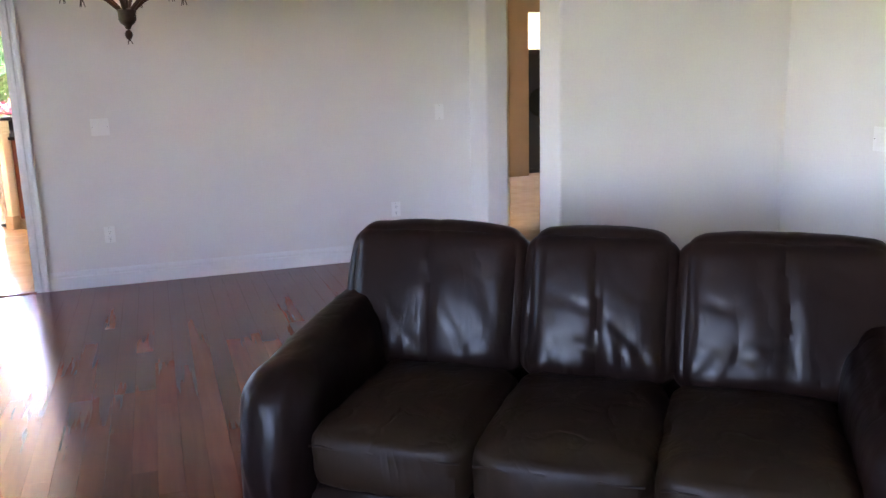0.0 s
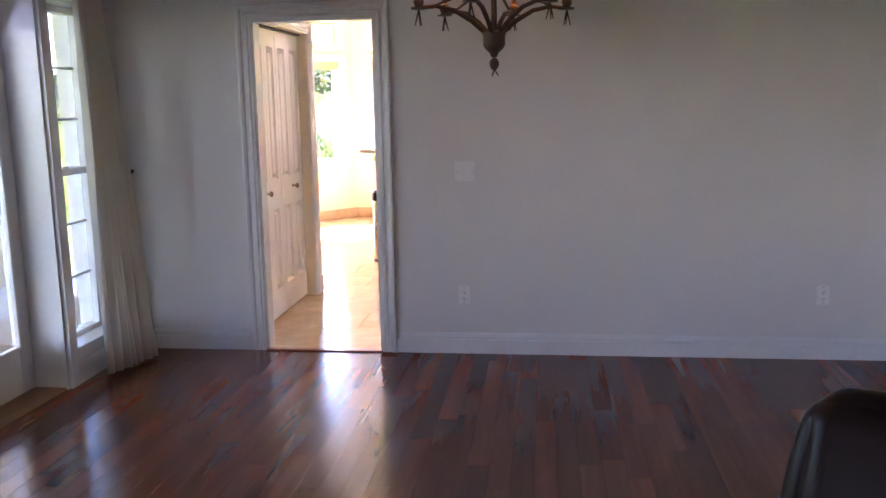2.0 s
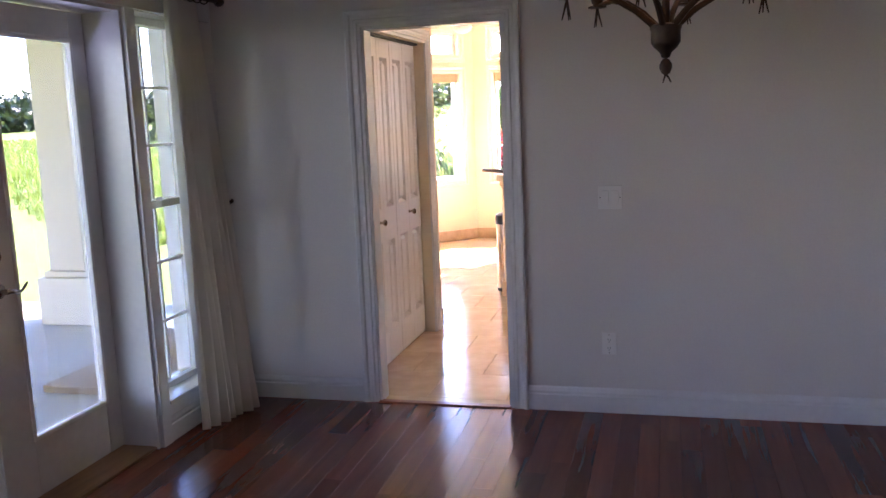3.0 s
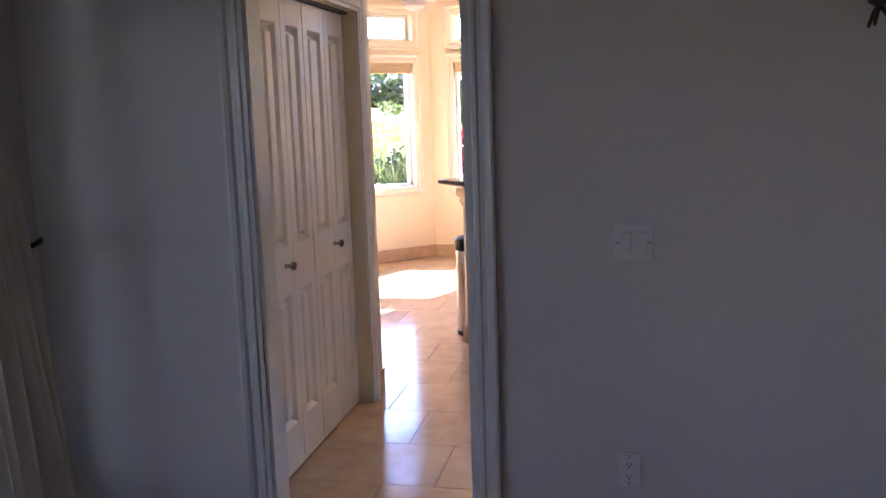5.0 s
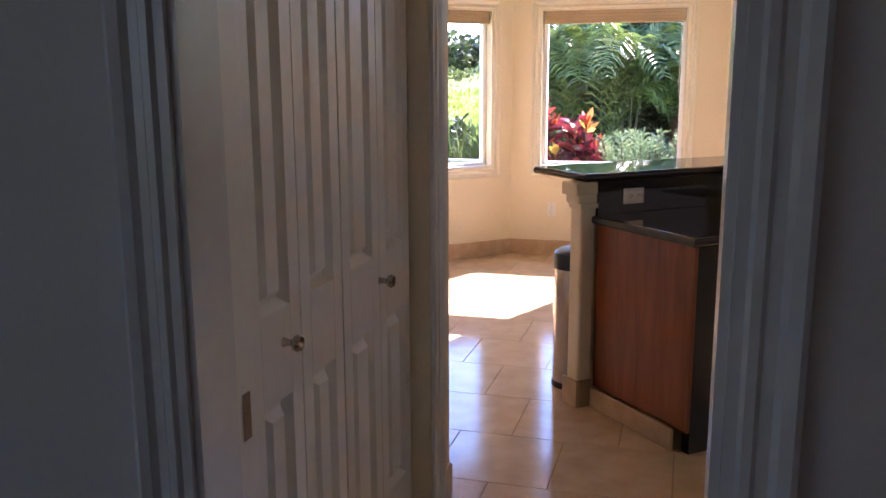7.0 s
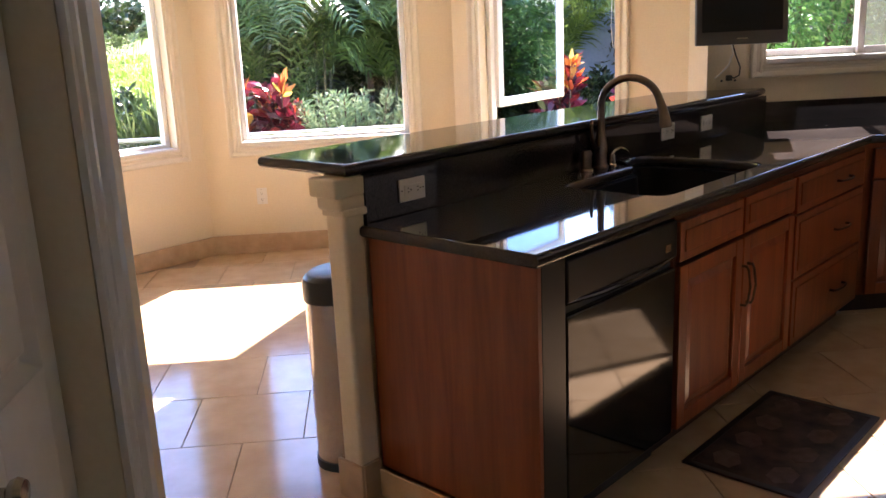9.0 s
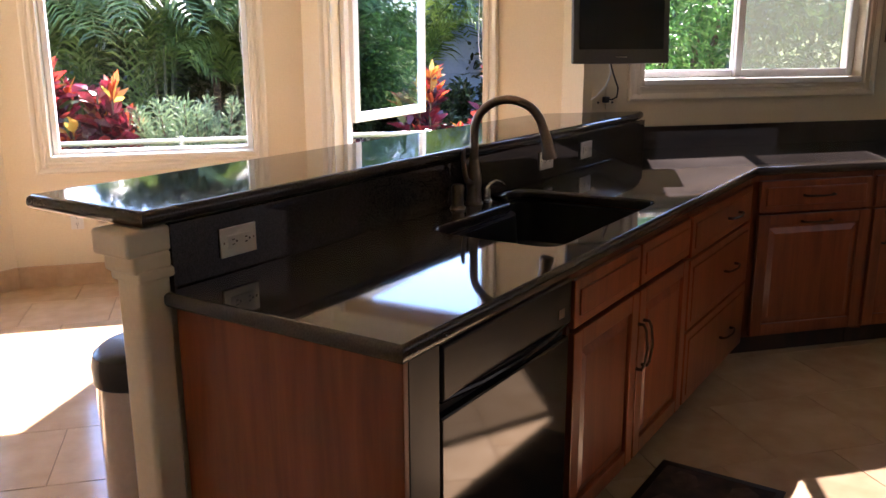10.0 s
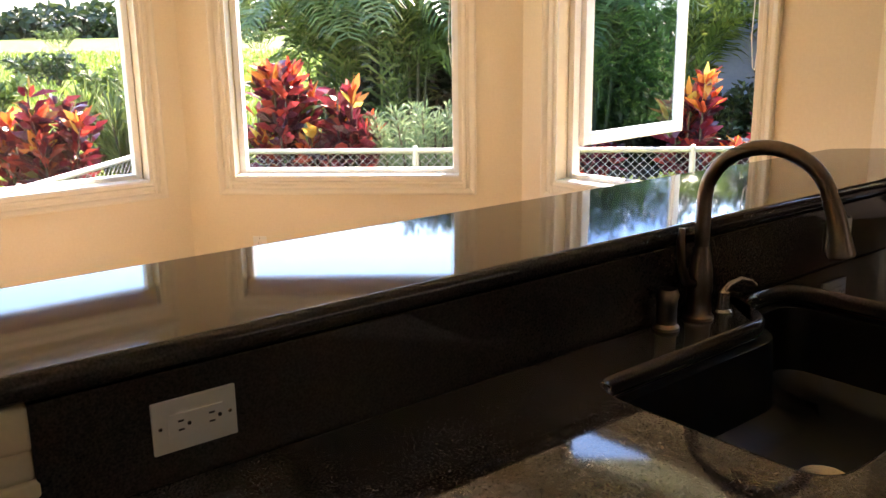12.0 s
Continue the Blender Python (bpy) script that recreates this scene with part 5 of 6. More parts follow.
# ---- curtain by the sidelight ----
cu = thing("curtain", pose(0, 0, 0), "long sheer white curtain beside the sidelight window", "curtain")
bm = bmesh.new()
NX, NZ = 70, 30
grid = []
for j in range(NZ + 1):
    z = 0.02 + (2.17 - 0.02) * j / NZ
    low = 1 - z / 2.17
    row = []
    for i in range(NX + 1):
        u = i / NX
        y = 5.53 + (0.27 + 0.14 * low) * u - 0.03 * low
        fold = math.sin(u * 2 * math.pi * 7 + 0.6 * math.sin(3 * low)) * (0.022 + 0.018 * low) + 0.012 * math.sin(u * 31 + 4 * low)
        x = -2.705 + 0.10 * low * (0.3 + u) + fold
        row.append(bm.verts.new((x, y + 0.008 * math.cos(u * 44 + 5 * low), z)))
    grid.append(row)
for j in range(NZ):
    for i in range(NX):
        bm.faces.new((grid[j][i], grid[j][i + 1], grid[j + 1][i + 1], grid[j + 1][i]))
ob = part("fabric", bm, CURTAIN, cu)
so = ob.modifiers.new("thickness", "SOLIDIFY")
so.thickness = 0.002
cr = thing("curtain_rod", pose(0, 0, 0), "dark bronze curtain rod over the French doors", "curtain rod")
part("rod", piped([(-2.69, 2.85, 2.205), (-2.69, 6.0, 2.205)], 0.014, 12), BRONZE, cr)
part("bracket", piped([(-2.79, 5.55, 2.2), (-2.72, 5.55, 2.19), (-2.69, 5.55, 2.188)], 0.009, 8), BRONZE, cr)
part("finial", turned([(0, 0), (0.016, 0.004), (0.028, 0.03), (0.022, 0.055), (0.008, 0.07), (0, 0.071)], 14, pose(-2.69, 6.0, 2.205, -90, 0, 0)), BRONZE, cr)
for k in range(5):
    part("ring", piped(arc((-2.69, 5.62 + 0.065 * k, 2.2), (0.025, 0, 0), (0, 0, 0.025), 0, 6.2, 14), 0.0035, 6), BRONZE, cr)
tb = thing("curtain_tieback", pose(-2.79, 5.93, 1.135), "small dark bronze tieback hook on the wall", "tieback")
part("rose", turned([(0, 0), (0.024, 0), (0.024, 0.006), (0.01, 0.012), (0.007, 0.09), (0, 0.091)], 16, pose(0, 0, 0, 0, 90, 0)), BRONZE, tb)
part("hook", piped([(0.088, 0, 0), (0.11, -0.01, -0.004), (0.13, -0.005, 0.005), (0.138, 0.012, 0.014), (0.128, 0.03, 0.016), (0.115, 0.036, 0.008)], [0.007, 0.009, 0.01, 0.01, 0.009, 0.006], 8), BRONZE, tb)

# ---- hall and far room things ----
bp = thing("black_cabinet", pose(4.33, 10.22, 0), "tall black cabinet with a round inset in the far room", "cabinet")
part("carcass", boxed(0, 0.0, 0.06, 0.5, 0.35, 1.62, bevel=0.01), BLACKPLASTIC, bp)
part("round_inset", turned([(0, 0), (0.19, 0), (0.19, 0.012), (0.17, 0.006), (0, 0.006)], 28, pose(0.25, 0, 0.93, 90, 0, 0)), BLACKGLOSS, bp)
part("plinth", boxed(0.02, 0.02, 0, 0.48, 0.33, 0.0598), BLACKPLASTIC, bp, smooth=False)
gd = thing("door_6", pose(4.98, 10.6, 0, 0, 0, 62), "white glazed door standing ajar in the far room", "door", "", "structure")
bm = bmesh.new()
box(bm, 0, 0, 0.01, 0.11, 0.04, 2.03, 0.003)
box(bm, 0.69, 0, 0.01, 0.8, 0.04, 2.03, 0.003)
for z0, z1 in ((0.01, 0.24), (0.62, 0.65), (1.02, 1.05), (1.42, 1.45), (1.91, 2.03)):
    box(bm, 0.11, 0.001, z0, 0.69, 0.039, z1, 0.003)
part("door_frame", bm, DOORWHITE, gd)
pn = part("pane", boxed(0.1, 0.018, 0.2, 0.7, 0.022, 1.95), GLASS, gd, smooth=False)
part("door_handle", piped([(0.06, -0.05, 0.95), (0.1, -0.055, 0.95), (0.17, -0.05, 0.945)], 0.009, 8), NICKEL, gd)
gt = thing("side_table", pose(4.62, 8.35, 0), "glass-topped side table in the hall", "table")
part("tabletop", turned([(0, 0.70), (0.3, 0.70), (0.31, 0.706), (0.3, 0.712), (0, 0.713)], 32, pose(0.12, 0, 0)), GLASS, gt)
part("pedestal", turned([(0, 0), (0.16, 0), (0.16, 0.02), (0.04, 0.05), (0.03, 0.66), (0.1, 0.699), (0, 0.6995)], 24, pose(0.12, 0, 0)), BLACKPLASTIC, gt)
lp = thing("hall_door", pose(2.82, 9.97, 0), "white panelled hall door", "door", "", "structure")
part("door_leaf", boxed(0.25, 0.0, 0.01, 1.0, 0.029, 2.03, bevel=0.003), DOORWHITE, lp)

# ---- outdoors ----
GZ = -0.5


def ground_z(x, y):
    """Level round the house, rising gently over the field to the north."""
    return GZ + 0.03 * max(0.0, y - 19)


bm = bmesh.new()
xs = [-400, -120, -60, -30, -15, -6, 0, 6, 15, 30, 60, 120, 400]
ys = [-400, -60, 0, 19, 40, 80, 130, 250, 400]
gv = {}
for i, x in enumerate(xs):
    for j, y in enumerate(ys):
        gv[i, j] = bm.verts.new((x, y, ground_z(x, min(y, 130))))
for i in range(len(xs) - 1):
    for j in range(len(ys) - 1):
        bm.faces.new((gv[i, j], gv[i + 1, j], gv[i + 1, j + 1], gv[i, j + 1]))
structure("ground", bm, GRASSGROUND, "bright green rough grass field", "ground", None, True)
structure("planting_bed", boxed(-3.6, 18.6, GZ - 0.05, 8.0, 23.0, GZ + 0.13, bevel=0.02), SOIL, "dark shaded soil under the trees", "soil")
structure("patio", boxed(-6.4, -4, GZ - 0.1, -3.04, 8.6, -0.05, bevel=0.02), CONCRETE, "grey concrete porch floor", "patio")
# Carried unseen beyond the patio to block sky light from the living room.
structure("porch_roof", boxed(-9.0, -4, 2.95, -3.04, 8.8, 3.1), STUCCO, "flat porch ceiling, extended unseen to dim the room", "roof")
bm = bmesh.new()
box(bm, -4.4, -4.4, H + 0.14, 6.8, 11.2, H + 0.3)
box(bm, -4.2, 11.2, H + 0.14, 0.65, 12.8, H + 0.3)
# Unseen eave over window_4, its depth set to trim the sun patch.
box(bm, 0.65, 11.2, H + 0.14, 2.9, 11.85, H + 0.3)
box(bm, 2.9, 11.2, H + 0.14, 6.8, 12.7, H + 0.3)
structure("house_roof", bm, STUCCO, "flat roof over the rooms", "roof")
for y in (8.0, 3.9):
    col = thing("porch_column", pose(-5.25, y, -0.05), "cream stucco porch column on a stepped base", "column", "porch columns")
    part("shaft", boxed(-0.17, -0.17, 0.45, 0.17, 0.17, 3.0, bevel=0.01), STUCCO, col)
    part("base", boxed(-0.25, -0.25, 0, 0.25, 0.25, 0.40, bevel=0.015), STUCCO, col)
    part("base_moulding", boxed(-0.21, -0.21, 0.40, 0.21, 0.21, 0.45, bevel=0.015), STUCCO, col)


def leaf_mesh(name, n, place, length, width, mat, rng, up=0.3, droop=0.25):
    """n bent leaves, each of two quads, at places that place() draws."""
    verts, faces = [], []
    for k in range(n):
        p, outward = place()
        L, W = length * rng.uniform(0.6, 1.25), width * rng.uniform(0.7, 1.2)
        d = Vector((rng.gauss(0, 1), rng.gauss(0, 1), rng.gauss(up, 0.7)))
        if outward is not None:
            d = d * 0.6 + outward
        d.normalize()
        side = d.cross(Vector((rng.gauss(0, 1), rng.gauss(0, 1), rng.gauss(0, 1)))).normalized()
        sag = Vector((0, 0, -droop * L))
        b = len(verts)
        q = [p - side * W * 0.12, p + side * W * 0.12, p + d * L * 0.5 + side * W * 0.5 + sag * 0.15, p + d * L * 0.5 - side * W * 0.5 + sag * 0.15, p + d * L + side * W * 0.06 + sag, p + d * L - side * W * 0.06 + sag]
        verts += [tuple(v) for v in q]
        faces += [(b, b + 1, b + 2, b + 3), (b + 3, b + 2, b + 4, b + 5)]
    me = bpy.data.meshes.new(name)
    me.from_pydata(verts, [], faces)
    me.materials.append(mat)
    return me


def leaves(name, me, parent, label=""):
    ob = new(name, me)
    ob.parent = parent
    if label:
        ob["label"] = label
    if name != "frond":
        ob["kind"] = "stuff"
    return ob


def clumps(rng, n, rx, ry, z0, z1):
    """Uneven clump centres with radii, filling a crown."""
    out = []
    for _ in range(n):
        t, q, z = rng.uniform(0, 2 * math.pi), math.sqrt(rng.random()), rng.random()
        w = math.sin(math.pi * (0.12 + 0.8 * z)) ** 0.6
        out.append((Vector((rx * w * q * math.cos(t), ry * w * q * math.sin(t), z0 + (z1 - z0) * z)), rng.uniform(0.22, 0.5)))
    return out


def in_clumps(rng, cl):
    def place():
        c, r = rng.choice(cl)
        d = Vector((rng.gauss(0, 1), rng.gauss(0, 1), rng.gauss(0, 1))).normalized()
        return c + d * r * rng.random() ** 0.4, d
    return place


def broad_tree(x, y, height, rx, ry, n, mat, label, seed, low=0.3, leaf=(0.17, 0.06)):
    rng = random.Random(seed)
    t = thing("tree", pose(x, y, GZ), label, "tree", "garden trees")
    bm = bmesh.new()
    tube(bm, [(0, 0, -0.05), (0.05, 0.02, height * 0.25), (-0.04, 0.05, height * 0.55), (0.02, 0, height * 0.85)], [0.13, 0.1, 0.07, 0.03], 8)
    for k in range(7):
        a, z = rng.uniform(0, 6.28), height * rng.uniform(0.15, 0.7)
        tube(bm, [(0, 0, z), (rx * 0.3 * math.cos(a), ry * 0.3 * math.sin(a), z + 0.35), (rx * 0.7 * math.cos(a), ry * 0.7 * math.sin(a), z + 0.8)], [0.05, 0.035, 0.015], 6)
    part("trunk", bm, BARK, t)
    cl = clumps(rng, 120, rx, ry, low, height)
    leaves("crown", leaf_mesh("crown", n, in_clumps(rng, cl), leaf[0], leaf[1], mat, rng), t)
    return t


broad_tree(-2.1, 20.9, 3.7, 1.9, 1.0, 24000, DARKLEAF, "dense dark green tree behind the fence", 1)
broad_tree(0.6, 21.1, 3.9, 1.95, 1.0, 24000, DARKLEAF, "dense dark green tree behind the fence", 2)
broad_tree(3.1, 21.0, 3.8, 2.0, 1.0, 22000, DARKLEAF, "dense dark green tree behind the fence", 3)
broad_tree(5.6, 20.6, 3.8, 2.0, 1.2, 12000, DARKLEAF, "dense dark green tree behind the fence", 5)

for k, x in enumerate((-2.6, -0.5, 1.7, 3.9)):
    broad_tree(x, 23.0 + 0.3 * (k % 2), 3.9, 1.7, 0.9, 14000, DARKLEAF, "dense dark green tree in the back row", 81 + k, 0.1, (0.22, 0.09))


def palm_frond(rng, a, reach, rise, length):
    """One arching frond: a thin midrib with narrow drooping leaflets along both sides."""
    verts, faces = [], []
    fwd = Vector((math.cos(a), math.sin(a), 0))
    sd = Vector((-math.sin(a), math.cos(a), 0))
    line = []
    for j in range(33):
        u = j / 32
        line.append(fwd * (0.05 + reach * u ** 1.35) + Vector((0, 0, rise * math.sin(min(1.0, u * 1.02) * 1.95) / math.sin(1.57))) - Vector((0, 0, 0.35 * reach * u ** 3)))
    for p, q in zip(line, line[1:]):
        b = len(verts)
        verts += [tuple(p - sd * 0.005), tuple(p + sd * 0.005), tuple(q + sd * 0.005), tuple(q - sd * 0.005)]
        faces += [(b, b + 1, b + 2, b + 3)]
    for j in range(4, 33):
        p = line[j]
        d = (line[j] - line[j - 1]).normalized()
        u = (j - 4) / 28
        for sgn in (-1, 1):
            L = length * (0.35 + 0.65 * math.sin(math.pi * (0.18 + 0.74 * u))) * rng.uniform(0.85, 1.1)
            out = (sd * sgn + d * 0.75 + Vector((0, 0, rng.uniform(0.0, 0.3)))).normalized()
            mid, tip = p + out * L * 0.55, p + out * L - Vector((0, 0, 0.32 * L))
            w = d * 0.018
            b = len(verts)
            verts += [tuple(p - w * 0.5), tuple(p + w * 0.5), tuple(mid + w), tuple(mid - w), tuple(tip)]
            faces += [(b, b + 1, b + 2, b + 3), (b + 3, b + 2, b + 4)]
    me = bpy.data.meshes.new("frond")
    me.from_pydata(verts, [], faces)
    me.materials.append(PALM)
    return me


def palm(x, y, height, seed, label, count=22):
    """A clumping palm: several slim canes from one root, each with its own arching fronds."""
    rng = random.Random(seed)
    t = thing("palm", pose(x, y, GZ + 0.1), label, "palm", "palms")
    for k in range(5):
        a, q = 6.28 * k / 5 + rng.uniform(-0.4, 0.4), rng.uniform(0.05, 0.35)
        bx, by, h = q * math.cos(a), q * math.sin(a), height * rng.uniform(0.12, 0.6)
        part("cane", piped([(bx * 0.4, by * 0.4, -0.05), (bx * 0.8, by * 0.8, h * 0.5), (bx, by, h)], [0.03, 0.025, 0.018], 7), CANE, t)
        for j in range(count // 5):
            f = leaves("frond", palm_frond(rng, rng.uniform(0, 6.28), rng.uniform(0.7, 1.5), (height - h) * rng.uniform(0.45, 1.0), rng.uniform(0.4, 0.58)), t)
            f.location = (bx, by, h - 0.05)
    return t


for k, (x, y, h) in enumerate(((-3.3, 19.4, 2.9), (-2.3, 19.0, 3.2), (-1.15, 19.3, 2.9), (0.0, 19.1, 3.2), (1.25, 18.9, 3.1), (3.3, 19.3, 3.0))):
    palm(x, y, h, 11 + k, "clumping palm with slim canes and arching green fronds", 35)

# neighbouring house behind the palms, simplified to a shed and its lean-to
sh = thing("garden_shed", pose(0, 0, GZ + 0.1), "neighbouring building half hidden by the palms, blue shade in its colour", "shed")
part("wall", boxed(1.5, 19.95, 0, 3.9, 21.2, 2.75, bevel=0.01), SHEDBLUE, sh)
for k in range(11):
    part("board", boxed(1.49, 19.935, 0.12 + 0.24 * k, 3.91, 19.95, 0.345 + 0.24 * k, bevel=0.004), SHEDBLUE, sh, smooth=False)
bm = boxed(1.3, 19.65, 2.76, 4.1, 21.4, 2.84, bevel=0.01)
part("roof", bm, SHEDROOF, sh, "pale metal roof sheet")
ln = thing("garden_canopy", pose(0, 0, GZ + 0.1), "small pale hipped canopy roof on posts behind the palms", "canopy")
bm = bmesh.new()
base = [bm.verts.new(v) for v in ((-1.6, 19.75, 2.2), (0.2, 19.75, 2.2), (0.2, 21.2, 2.2), (-1.6, 21.2, 2.2))]
ridge = [bm.verts.new(v) for v in ((-1.2, 20.45, 2.7), (-0.2, 20.45, 2.7))]
for f in ((0, 1, 5, 4), (1, 2, 5), (2, 3, 4, 5), (3, 0, 4)):
    vs = base + ridge
    bm.faces.new([vs[q] for q in f])
bm.faces.new(base[::-1])
part("roof", bm, SHEDROOF, ln, smooth=False)
for x in (-1.5, 0.1):
    for y in (19.85, 21.1):
        part("post", boxed(x - 0.05, y - 0.05, 0, x + 0.05, y + 0.05, 2.2, bevel=0.006), BARK, ln)


def shrub(name, x, y, rx, ry, height, n, mat, label, category, seed, leaf=(0.2, 0.055), stems=9, up=0.9):
    """A stemmed shrub whose leaves sit in whorls on upright stems."""
    rng = random.Random(seed)
    t = thing(name, pose(x, y, GZ), label, category, category + "s")
    bm = bmesh.new()
    tips = []
    for k in range(stems):
        a, q = rng.uniform(0, 6.28), math.sqrt(rng.random())
        bx, by = rx * q * math.cos(a), ry * q * math.sin(a)
        h = height * rng.uniform(0.6, 1.0)
        tube(bm, [(bx * 0.35, by * 0.35, -0.03), (bx * 0.7, by * 0.7, h * 0.45), (bx, by, h * 0.92)], [0.022, 0.016, 0.008], 6)
        tips.append((Vector((bx * 0.35, by * 0.35, 0)), Vector((bx, by, h * 0.92))))
    part("woody_growth", bm, BARK, t)["kind"] = "stuff"

    def place():
        a, b = rng.choice(tips)
        u = rng.random() ** 0.6
        p = a.lerp(b, 0.25 + 0.75 * u)
        o = Vector((rng.gauss(0, 1), rng.gauss(0, 1), 0.5)).normalized()
        return p + o * rng.uniform(0, 0.07), o + Vector((0, 0, up * u))

    leaves("foliage", leaf_mesh("foliage", n, place, leaf[0], leaf[1], mat, rng, up, 0.2), t)
    return t


def croton(x, y, rx, ry, height, stems, label, seed, bright=0.3):
    """An upright shrub: each stem carries broad dark leaves and ends in a whorl of bright ones."""
    rng = random.Random(seed)
    t = thing("croton_shrub", pose(x, y, GZ), label, "shrub", "shrubs")
    bm = bmesh.new()
    lines = []
    for k in range(stems):
        a, q = rng.uniform(0, 6.28), math.sqrt(rng.random())
        bx, by = rx * q * math.cos(a), ry * q * math.sin(a)
        h = height * rng.uniform(0.62, 1.0) * (1 - 0.25 * q * q)
        tube(bm, [(bx * 0.4, by * 0.4, -0.03), (bx * 0.75, by * 0.75, h * 0.45), (bx, by, h * 0.86)], [0.02, 0.015, 0.008], 6)
        lines.append((Vector((bx * 0.4, by * 0.4, 0)), Vector((bx, by, h * 0.86)), rng.random() < bright))
    part("woody_growth", bm, BARK, t)["kind"] = "stuff"

    def low():
        a, b, _ = rng.choice(lines)
        u = rng.random() ** 0.75
        o = Vector((rng.gauss(0, 1), rng.gauss(0, 1), 0.35)).normalized()
        return a.lerp(b, 0.15 + 0.85 * u) + o * 0.03, o * 1.6 + Vector((0, 0, 0.9 * u))

    tips = [b for a, b, lit in lines if lit] or [lines[0][1]]

    def high():
        o = Vector((rng.gauss(0, 0.7), rng.gauss(0, 0.7), 0.8)).normalized()
        b = rng.choice(tips)
        return b - Vector((0, 0, rng.uniform(0, 0.12))) + o * 0.02, o * 2.2

    leaves("foliage", leaf_mesh("foliage", stems * 52, low, 0.22, 0.085, CROTON, rng, 0.5, 0.25), t)
    leaves("bright_tip_growth", leaf_mesh("bright_tip_growth", len(tips) * 13, high, 0.24, 0.08, CROTONTIP, rng, 0.9, 0.12), t, "whorls of orange and yellow young leaves")
    return t


CL = "croton shrub with dark red leaves and orange-yellow tips"
croton(-3.2, 16.4, 0.42, 0.35, 2.03, 19, CL, 21, 0.45)
croton(-2.65, 16.35, 0.35, 0.3, 1.8, 14, CL, 22, 0.4)
croton(-5.5, 16.1, 0.5, 0.4, 1.95, 20, CL, 23)
croton(-6.4, 15.8, 0.6, 0.45, 1.9, 20, CL, 24)
croton(0.75, 16.6, 0.25, 0.25, 1.98, 10, CL, 25, 0.6)
croton(1.45, 16.35, 0.4, 0.25, 1.85, 13, CL, 26, 0.5)
croton(-0.4, 17.6, 0.6, 0.4, 1.3, 9, "dull red croton shrub in the shade", 27, 0.0)
shrub("fern_shrub", -1.75, 16.3, 0.6, 0.35, 1.45, 8000, PALEFERN, "pale grey-green feathery shrub", "shrub", 31, (0.1, 0.016), 34, 0.6)
shrub("low_shrub", 0.1, 16.05, 0.6, 0.3, 0.75, 1800, YELLOWSHRUB, "low yellow-green shrub behind the fence", "shrub", 32, (0.1, 0.05), 16, 0.3)
shrub("low_shrub", -1.0, 16.1, 0.6, 0.3, 0.7, 1600, YELLOWSHRUB, "low yellow-green shrub behind the fence", "shrub", 33, (0.1, 0.05), 14, 0.3)
shrub("low_shrub", 1.2, 16.1, 0.6, 0.3, 0.7, 1600, YELLOWSHRUB, "low yellow-green shrub behind the fence", "shrub", 34, (0.1, 0.05), 14, 0.3)
for k, x in enumerate((1.5, 2.2, 2.9, 3.6)):
    shrub("dark_shrub", x, 18.75 + 0.1 * (k % 2), 0.45, 0.3, 1.5, 2200, DARKLEAF, "dark green shrub before the shed", "shrub", 45 + k, (0.12, 0.05), 16, 0.4)
rngb = random.Random(77)
for k in range(14):
    y = 24 + 4.2 * k + rngb.uniform(-1.5, 1.5)
    x = -3.5 - (y - 14) * rngb.uniform(0.12, 0.85)
    bush = shrub("field_bush", x, y, 0.8 + 0.02 * y, 0.7, 0.7 + 0.012 * y, 700, REED if k % 3 else DARKLEAF, "low dark green bush in the open field", "shrub", 90 + k, (0.28, 0.1), 18, 0.3)
    bush.matrix_world = pose(x, y, ground_z(x, y))
shrub("reed_clump", -5.2, 17.6, 0.7, 0.6, 1.3, 900, REED, "clump of tall green reeds", "reeds", 35, (0.6, 0.035), 20, 1.6)
shrub("reed_clump", -4.3, 17.0, 0.5, 0.5, 1.1, 700, REED, "clump of tall green reeds", "reeds", 36, (0.55, 0.035), 16, 1.6)

structure("garden_wall", boxed(1.3, 16.92, GZ - 0.05, 3.4, 17.16, 0.34, bevel=0.015), TERRACOTTA, "low pinkish masonry garden wall", "wall")
structure("garden_wall_cap", boxed(1.25, 16.87, 0.342, 3.45, 17.21, 0.42, bevel=0.015), TERRACOTTA, "pinkish masonry coping", "wall")

# clipped hedge outside the sliding window
rng = random.Random(41)
for x in (1.95, 3.35, 4.75):
    hg = thing("hedge", pose(x, 12.95, GZ), "dense bright green hedge outside the kitchen window", "hedge", "hedges")
    bm = bmesh.new()
    for k in range(6):
        a = rng.uniform(-0.5, 0.5)
        tube(bm, [(a, 0, -0.03), (a * 1.3, 0.1, 1.5), (a * 1.5, 0, 2.5)], [0.04, 0.03, 0.015], 6)
    part("woody_growth", bm, BARK, hg)["kind"] = "stuff"
    cl = [(Vector((rng.uniform(-0.75, 0.75), rng.uniform(-0.35, 0.4), rng.uniform(0.1, 2.6))), rng.uniform(0.18, 0.34)) for _ in range(100)]
    leaves("foliage", leaf_mesh("foliage", 16000, in_clumps(rng, cl), 0.085, 0.026, HEDGELEAF, rng), hg)

